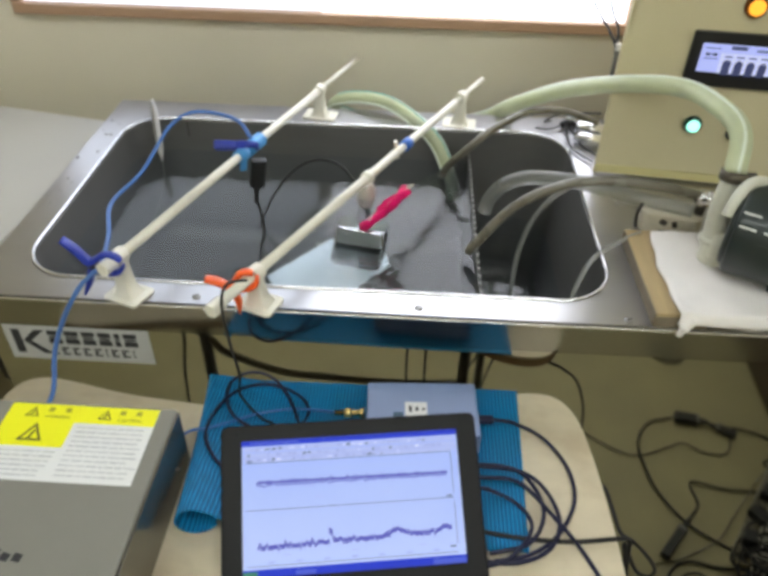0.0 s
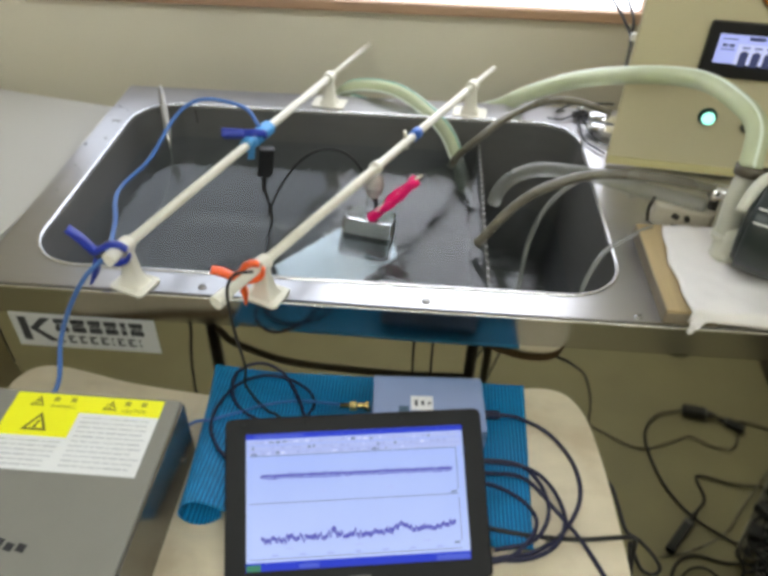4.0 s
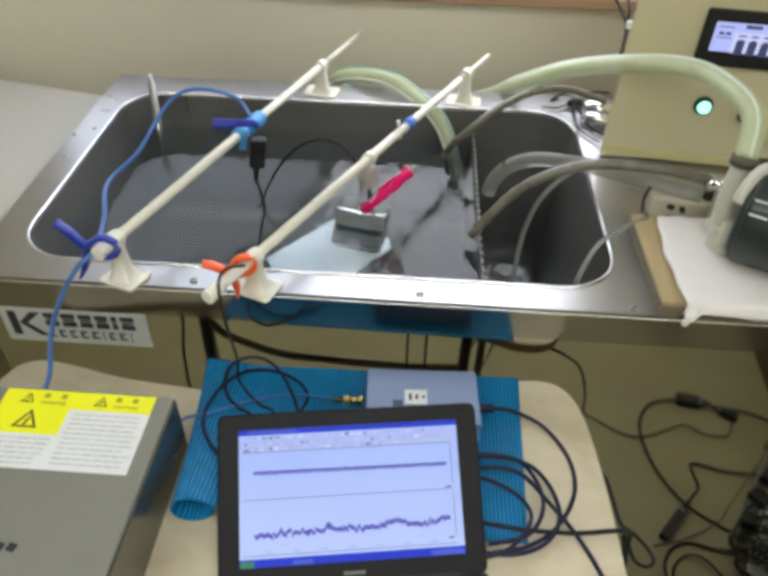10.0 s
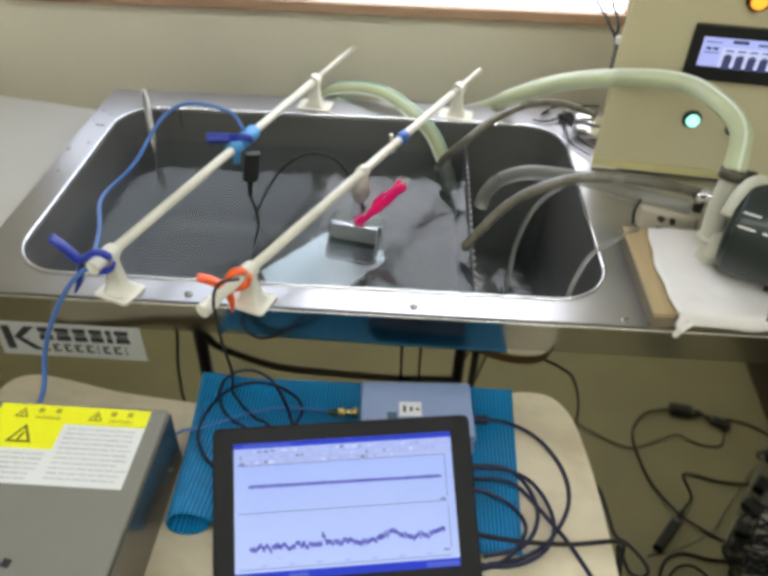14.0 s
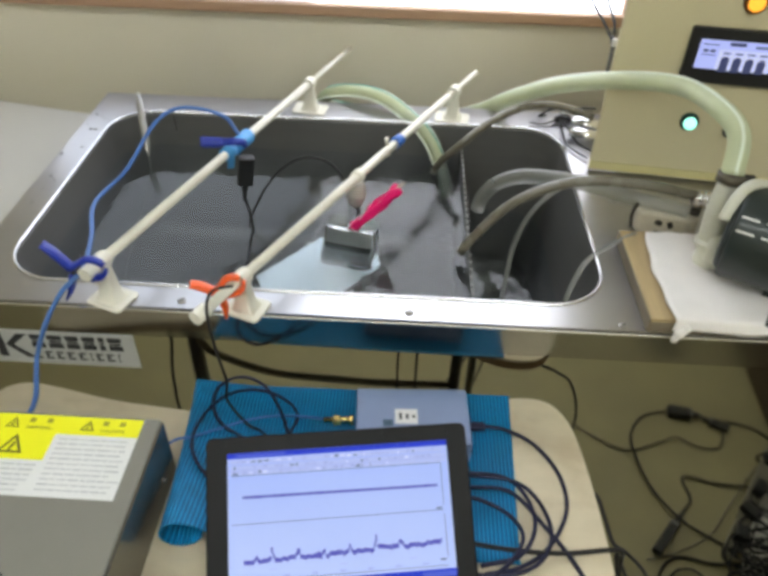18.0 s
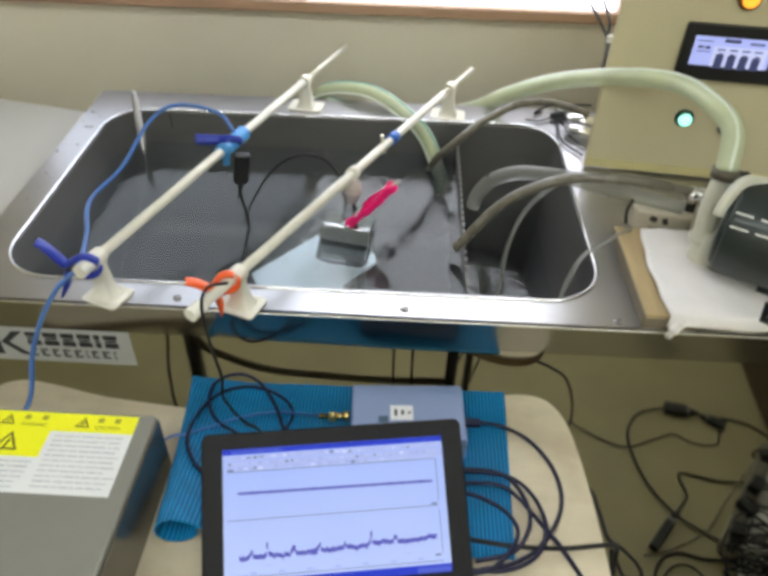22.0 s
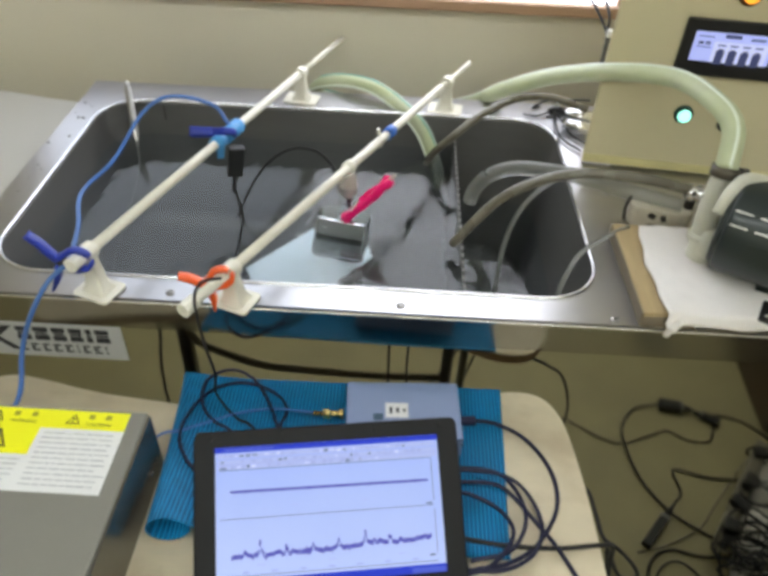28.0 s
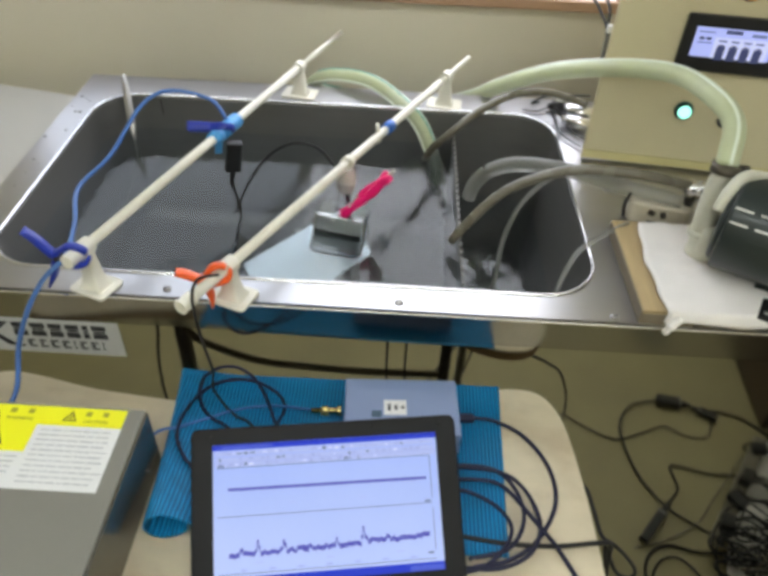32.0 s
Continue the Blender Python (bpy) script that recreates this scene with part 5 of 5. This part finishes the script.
cable("usb_cable", [(0.35, -0.285, 0.75), (0.40, -0.285, 0.75), (0.437, -0.265, 0.748), (0.452, -0.23, 0.7465), (0.44, -0.19, 0.748), (0.41, -0.172, 0.755), (0.35, -0.17, 0.757)], 0.0024, M_NAVYCABLE, "navy blue cable coiled beside the laptop")
cable("power_cable", [(0.50, -0.155, 0.716), (0.514, -0.17, 0.732), (0.5185, -0.2, 0.733), (0.522, -0.23, 0.732), (0.534, -0.24, 0.731), (0.558, -0.24, 0.701), (0.572, -0.24, 0.675), (0.568, -0.24, 0.661), (0.551, -0.24, 0.672), (0.532, -0.238, 0.712), (0.526, -0.24, 0.722), (0.53, -0.25, 0.69), (0.52, -0.30, 0.60), (0.47, -0.40, 0.4), (0.42, -0.46, 0.02)], 0.0022, M_BLACKCABLE, "black power lead hanging down the table edge")
cable("hanging_lead", [(-0.072, -0.1, 0.71), (-0.072, -0.1, 0.676), (-0.078, -0.1, 0.639), (-0.083, -0.1, 0.601), (-0.085, -0.1, 0.562), (-0.086, -0.1, 0.522), (-0.076, -0.1, 0.322), (-0.056, -0.12, 0.006), (0.014, -0.16, 0.005)], 0.0022, M_BLACKCABLE, "thin black lead hanging below the table")
for hx in (0.277, 0.306):
    cable("hanging_lead", [(hx, -0.10, 0.72), (hx, -0.105, 0.6), (hx + 0.01, -0.11, 0.3), (hx + 0.02, -0.12, 0.006), (hx + 0.1, -0.16, 0.005)], 0.002, M_BLACKCABLE, "thin black lead hanging below the table")

# ---- sticker on the front panel ----
stk = root("name_sticker", "pale sticker with dark lettering shapes on the panel", "sticker", pose(-0.178, 0.0, 0.7535, 90, 0, 0))
sp = part("paper", box((0.202, 0.062, 0.0006), (0, 0, 0.0004)), M_STICKER, stk, "silvery white sticker")


def glyph(pts, name="letter_block"):
    bm = bmesh.new()
    bm.faces.new([bm.verts.new((x, y, 0.001)) for x, y in pts])
    part(name, bm, M_INK, sp)


glyph([(-0.091, 0.024), (-0.079, 0.024), (-0.079, -0.020), (-0.091, -0.020)])
glyph([(-0.078, 0.003), (-0.058, 0.024), (-0.044, 0.024), (-0.070, 0.000)])
glyph([(-0.078, 0.003), (-0.066, 0.003), (-0.040, -0.020), (-0.054, -0.020)])
for k, w in enumerate((0.019, 0.020, 0.018, 0.018, 0.008, 0.019)):
    x0 = -0.041 + sum((0.019, 0.020, 0.018, 0.018, 0.008)[:k]) + 0.0045 * k
    glyph([(x0, 0.024), (x0 + w, 0.024), (x0 + w, 0.0155), (x0, 0.0155)])
    glyph([(x0 + 0.1 * w, 0.0145), (x0 + 0.9 * w, 0.0145), (x0 + 0.9 * w, 0.0105), (x0 + 0.1 * w, 0.0105)])
    glyph([(x0, 0.0095), (x0 + w, 0.0095), (x0 + w, 0.0), (x0, 0.0)])
for k, w in enumerate((0.0075, 0.0105, 0.0095, 0.0105, 0.0105, 0.003, 0.0095, 0.0105, 0.003)):
    x0 = -0.040 + sum((0.0075, 0.0105, 0.0095, 0.0105, 0.0105, 0.003, 0.0095, 0.0105)[:k]) + 0.0052 * k
    glyph([(x0, -0.0065), (x0 + w, -0.0065), (x0 + w, -0.0100), (x0, -0.0100)])
    glyph([(x0, -0.0110), (x0 + 0.5 * w, -0.0110), (x0 + 0.5 * w, -0.0165), (x0, -0.0165)])
    glyph([(x0, -0.0175), (x0 + w, -0.0175), (x0 + w, -0.0210), (x0, -0.0210)])

# ---- on the floor before the bench (seen in the polished panel) ----
cable("floor_cable", [(0.46, -0.06, 0.718), (0.487, -0.046, 0.718), (0.505, -0.055, 0.70), (0.558, -0.13, 0.597), (0.614, -0.22, 0.435), (0.664, -0.33, 0.237), (0.70, -0.45, 0.07), (0.735, -0.52, 0.02), (0.765, -0.515, 0.006), (0.861, -0.461, 0.006), (0.954, -0.491, 0.006), (1.003, -0.51, 0.006), (1.051, -0.482, 0.006), (1.107, -0.486, 0.006), (1.135, -0.551, 0.01)], 0.0021, M_BLACKCABLE, "black cable running from the table to the floor")
cable("floor_cable", [(1.006, -0.592, 0.012), (0.938, -0.578, 0.006), (0.894, -0.526, 0.007), (0.88, -0.462, 0.014), (0.898, -0.362, 0.007), (0.943, -0.271, 0.012), (1.007, -0.226, 0.006), (1.05, -0.20, 0.006)], 0.0031, M_BLACKCABLE, "thick black cable curving on the floor")
cable("floor_cable", [(1.13, -0.556, 0.012), (1.153, -0.569, 0.007), (1.227, -0.54, 0.006), (1.28, -0.45, 0.006), (1.2, -0.35, 0.006)], 0.003, M_BLACKCABLE, "black cable curving on the floor")
cable("floor_cable", [(0.925, -0.245, 0.012), (0.96, -0.29, 0.008), (0.987, -0.327, 0.007), (0.987, -0.389, 0.007), (1.065, -0.373, 0.006), (1.134, -0.371, 0.006), (1.18, -0.36, 0.006)], 0.003, M_BLACKCABLE, "black cable with inline plug on the floor")


def inline_plug(a, b, r, label):
    a, b = Vector(a), Vector(b)
    t = root("inline_plug", label, "plug", pose(a.x, a.y, a.z, 0, 0, math.degrees(math.atan2(b.y - a.y, b.x - a.x))))
    L = (b - a).length
    part("shell", box((L * 0.7, r * 2.2, r * 1.8), (L * 0.35, 0, 0), r * 0.35), M_BLACKPL, t)
    part("boot", lathe([(r * 0.75, L * 0.7), (r * 0.65, L * 0.85), (r * 0.35, L)], 12, pose(0, 0, 0, 0, 90, 0)), M_BLACKPL, t, smooth=True)
    part("collar", box((L * 0.08, r * 2.3, r * 1.9), (L * 0.66, 0, 0), r * 0.2), M_BASIN, t)


inline_plug((1.00, -0.592, 0.014), (1.085, -0.578, 0.014), 0.0135, "black inline plug lying on the floor")
inline_plug((1.145, -0.54, 0.012), (1.085, -0.575, 0.012), 0.010, "black inline socket lying on the floor")
inline_plug((0.868, -0.18, 0.014), (0.958, -0.288, 0.014), 0.0095, "long black inline switch lying on the floor")

lidbox = root("cable_box", "pale grey flat cable box under the heap", "box", pose(0, 0, 0))
part("lid", slab([(1.45, -0.01), (1.0, -0.01), (1.022, -0.10), (1.095, -0.285), (1.245, -0.47), (1.45, -0.47)], 0.022, 0.030, 0.002), M_GREYTOP, lidbox)
part("tub", slab([(1.445, -0.015), (1.006, -0.015), (1.028, -0.102), (1.10, -0.282), (1.248, -0.464), (1.445, -0.464)], 0.0, 0.0218), M_GREYHOSE, lidbox)
rc = random.Random(11)
for k in range(86):
    cx = rc.uniform(1.05, 1.36)
    cy = rc.uniform(max(-0.44, -0.15 - 1.25 * (cx - 1.03)), -0.02)
    a0, r0 = rc.uniform(0, 6.28), rc.uniform(0.03, 0.085)
    sq = rc.uniform(0.35, 1.0)
    pts = [(cx + r0 * rc.uniform(0.6, 1.3) * math.cos(a0 + j * 0.9), cy + sq * r0 * rc.uniform(0.6, 1.3) * math.sin(a0 + j * 0.9), 0.036 + 0.04 * rc.random()) for j in range(6)]
    grey = k % 7 == 3
    cable("tangled_cable", pts, rc.choice((0.0022, 0.0028, 0.0034)), M_GREYHOSE if grey else M_BLACKCABLE, "grey cable in a tangled heap on the floor" if grey else "black cable in a tangled heap on the floor", 6)
cable("floor_cable", [(1.06, -0.16, 0.02), (1.02, -0.165, 0.008), (0.98, -0.166, 0.006), (0.925, -0.177, 0.006), (0.88, -0.155, 0.006), (0.858, -0.104, 0.006), (0.88, -0.04, 0.006), (0.95, -0.015, 0.006), (1.05, -0.03, 0.006)], 0.0034, M_BLACKCABLE, "thick black cable coiled beside the heap")
cable("floor_cable", [(0.985, -0.06, 0.014), (0.968, -0.113, 0.012), (0.937, -0.145, 0.012), (0.90, -0.14, 0.008), (0.872, -0.10, 0.008), (0.89, -0.05, 0.008), (0.97, -0.03, 0.008)], 0.0028, M_BLACKCABLE, "black cable coiled beside the heap")
strip = root("power_strip", "dark power strip with plugs along the cable heap", "power strip", pose(1.117, -0.315, 0.030, 0, 0, -55))
part("body", box((0.34, 0.032, 0.024), (0, 0, 0.0125), 0.005), M_GREYHOSE, strip)
for px, w, d, hh, turn in ((-0.135, 0.034, 0.030, 0.030, -14), (-0.06, 0.026, 0.044, 0.024, 22), (0.015, 0.040, 0.028, 0.026, 6), (0.12, 0.028, 0.036, 0.020, -25)):
    part("adapter", box((w, d, hh), (px, 0.003, 0.0245 + hh / 2), 0.005, rot=(0, 0, turn)), M_BLACKPL, strip)
cable("floor_cable", [(0.847, -0.166, 0.006), (0.925, -0.19, 0.006), (1.009, -0.238, 0.006), (1.06, -0.297, 0.006), (1.118, -0.363, 0.02), (1.168, -0.419, 0.006), (1.24, -0.47, 0.006)], 0.002, M_GREYHOSE, "grey cable crossing the floor")
cupboard = root("cupboard", "dark brown wooden cupboard standing on the floor", "cupboard", pose(1.25, -0.52, 0, 0, 0, 4))
part("carcass", box((0.5, 0.45, 0.7), (0.25, -0.225, 0.36), 0.003), M_DARKWOOD, cupboard)
part("plinth", box((0.48, 0.43, 0.012), (0.25, -0.225, 0.006)), M_DARKMETAL, cupboard)
# Disc and pole made up for an unidentified dark smudge on the floor.
smudge = root("smudge_disc", "dark disc and pole standing in for a smudge", "stand", pose(1.05, -0.86, 0))
part("foot_disc", lathe([(0.054, 0), (0.055, 0.006), (0.046, 0.014), (0.018, 0.022), (0.012, 0.03)], 28), M_DULL, smudge, smooth=True)
part("pole", bar((0, 0, 0.03), (0, 0, 0.6), 0.012, 12), M_DULL, smudge, smooth=True)

# ---- traces on the laptop screen, one short stroke per column ----
NCOL = 118
TRACE = []


def bump(u, c, w):
    return math.exp(-((u - c) / w) ** 2)


def ramp(t, a, b):
    return max(0.0, min(1.0, (t - a) / (b - a)))


def trace_y(u, t):
    """Height of the lower trace at u (0 to 1 across the plot) at t seconds."""
    n = noise.noise
    late = ramp(t, 14.0, 17.0)
    early = 1 - late
    y = -0.0390 + 0.0042 * u
    saw = ramp(t, 3.0, 7.0)
    peak = 0.0105 - 0.0035 * ramp(t, 0.5, 6.0)
    tail = math.exp(-max(0.0, u - 0.37) / 0.05) if u > 0.37 else bump(u, 0.37, 0.008)
    y += early * (peak * (0.75 * bump(u, 0.37, 0.010) + 0.25 * tail) + 0.006 * bump(u, 0.72, 0.05) + 0.004 * bump(u, 0.98, 0.04))
    y += early * ramp(t, 0.5, 2.5) * (0.003 * bump(u, 0.48, 0.008) + 0.0025 * bump(u, 0.13, 0.008) + 0.0015 * bump(u, 0.24, 0.008))
    y += early * saw * 0.0026 * (1 - ramp(u, 0.25, 0.6)) * abs(math.sin(u * 86 + 0.25 * t))
    for c, h in ((0.06, 0.003), (0.138, 0.006), (0.268, 0.0048), (0.40, 0.003), (0.53, 0.0034), (0.665, 0.0055), (0.79, 0.0032)):
        y += late * 1.8 * h * bump(u, c, 0.0075) * (0.85 + 0.4 * n((c * 9, t * 0.5, 4.0)))
    if u > 0.66:
        y += late * 0.0028 * math.exp(-(u - 0.66) / 0.12)
    y += late * 0.002 * bump(u, 0.98, 0.05)
    return y + 0.0018 * n((u * 60, t * 1.3, 7.0)) + (0.0026 + 0.0024 * early * (1 - 0.4 * u)) * n((u * 171, t * 2.1, 9.0))


for c in range(NCOL):
    u = c / (NCOL - 1)
    x = -0.098 + 0.198 * u
    sb = box((0.0019, 0.0040 + 0.0022 * abs(noise.noise((c * 0.7, 3.1, 0))) + 0.0026 * bump(u, 0.374, 0.013) + 0.0022 * sum(bump(u, q, 0.006) for q in (0.138, 0.268, 0.665)), 0.0003), (0, 0, 0))
    st = part("trace_stroke", sb, M_TRACE, disp)
    st.location = (x, trace_y(u, 0), 0.0012)
    TRACE.append((st, u, x))
UPPER = []


def upper_y(c, u, t):
    rough = 0.0018 * (1 - ramp(t, 2.0, 8.0)) + 0.0008 * (1 - ramp(t, 13.0, 17.0)) + 0.0002
    return 0.0233 - 0.0012 * u + rough * noise.noise((c * 1.37, t * 1.7, 5.0)) + 0.0012 * (1 - ramp(t, 11, 17)) * 0.4 + (0.0008 + 0.0007 * (1 - ramp(t, 3, 9))) * (1 - ramp(t, 12, 16)) * (1 if c % 2 else -1)


for c in range(NCOL):
    u = c / (NCOL - 1)
    x = -0.098 + 0.198 * u
    us = part("upper_trace_stroke", box((0.0021, 0.0023 + 0.0013 * abs(noise.noise((c * 0.45, 8.1, 0))), 0.0003), (0, 0, 0)), M_TRACE, disp)
    us.location = (x, upper_y(c, u, 0), 0.0012)
    UPPER.append((us, c, u, x))


upper = part("upper_trace_band", box((0.2, 0.0018, 0.0003), (0, 0, 0)), M_TRACE, disp)
upper.location = (0.0008, 0.0240, 0.0013)


def motions():
    walk(upper, [(t, pose(0.0008, 0.0227 + 0.0012 * (1 - ramp(t, 11, 17)) + 0.0006 * ramp(t, 26, 29), 0.0013, 0, 0, -0.35)) for t in (0.0, 3.5, 9.0, 11.0, 13.0, 15.0, 17.0, 26.0, 27.5, 29.0, 32.0)])
    for st, u, x in TRACE:
        walk(st, [(t, pose(x, trace_y(u, t), 0.0012)) for t in np.arange(0.0, 32.01, 1.0).tolist()])
    for us, c, u, x in UPPER:
        walk(us, [(t, pose(x, upper_y(c, u, t), 0.0012)) for t in (0.0, 0.7, 1.4, 2.1, 2.8, 3.5, 4.5, 5.5, 7.0, 9.0, 13.0, 17.0, 32.0)])
    walk(water, [(t, pose(0, 0.006 * math.sin(1.9 * t) + 0.002 * math.sin(4.3 * t), 0.0005 * math.sin(3.1 * t))) for t in np.arange(0.0, 32.01, 0.4).tolist()])
    walk(low_water, [(t, pose(0, 0.008 * math.sin(2.7 * t), 0.012 * ramp(t, 10, 24) + 0.001 * math.sin(3.7 * t))) for t in np.arange(0.0, 32.01, 0.4).tolist()])


motions()
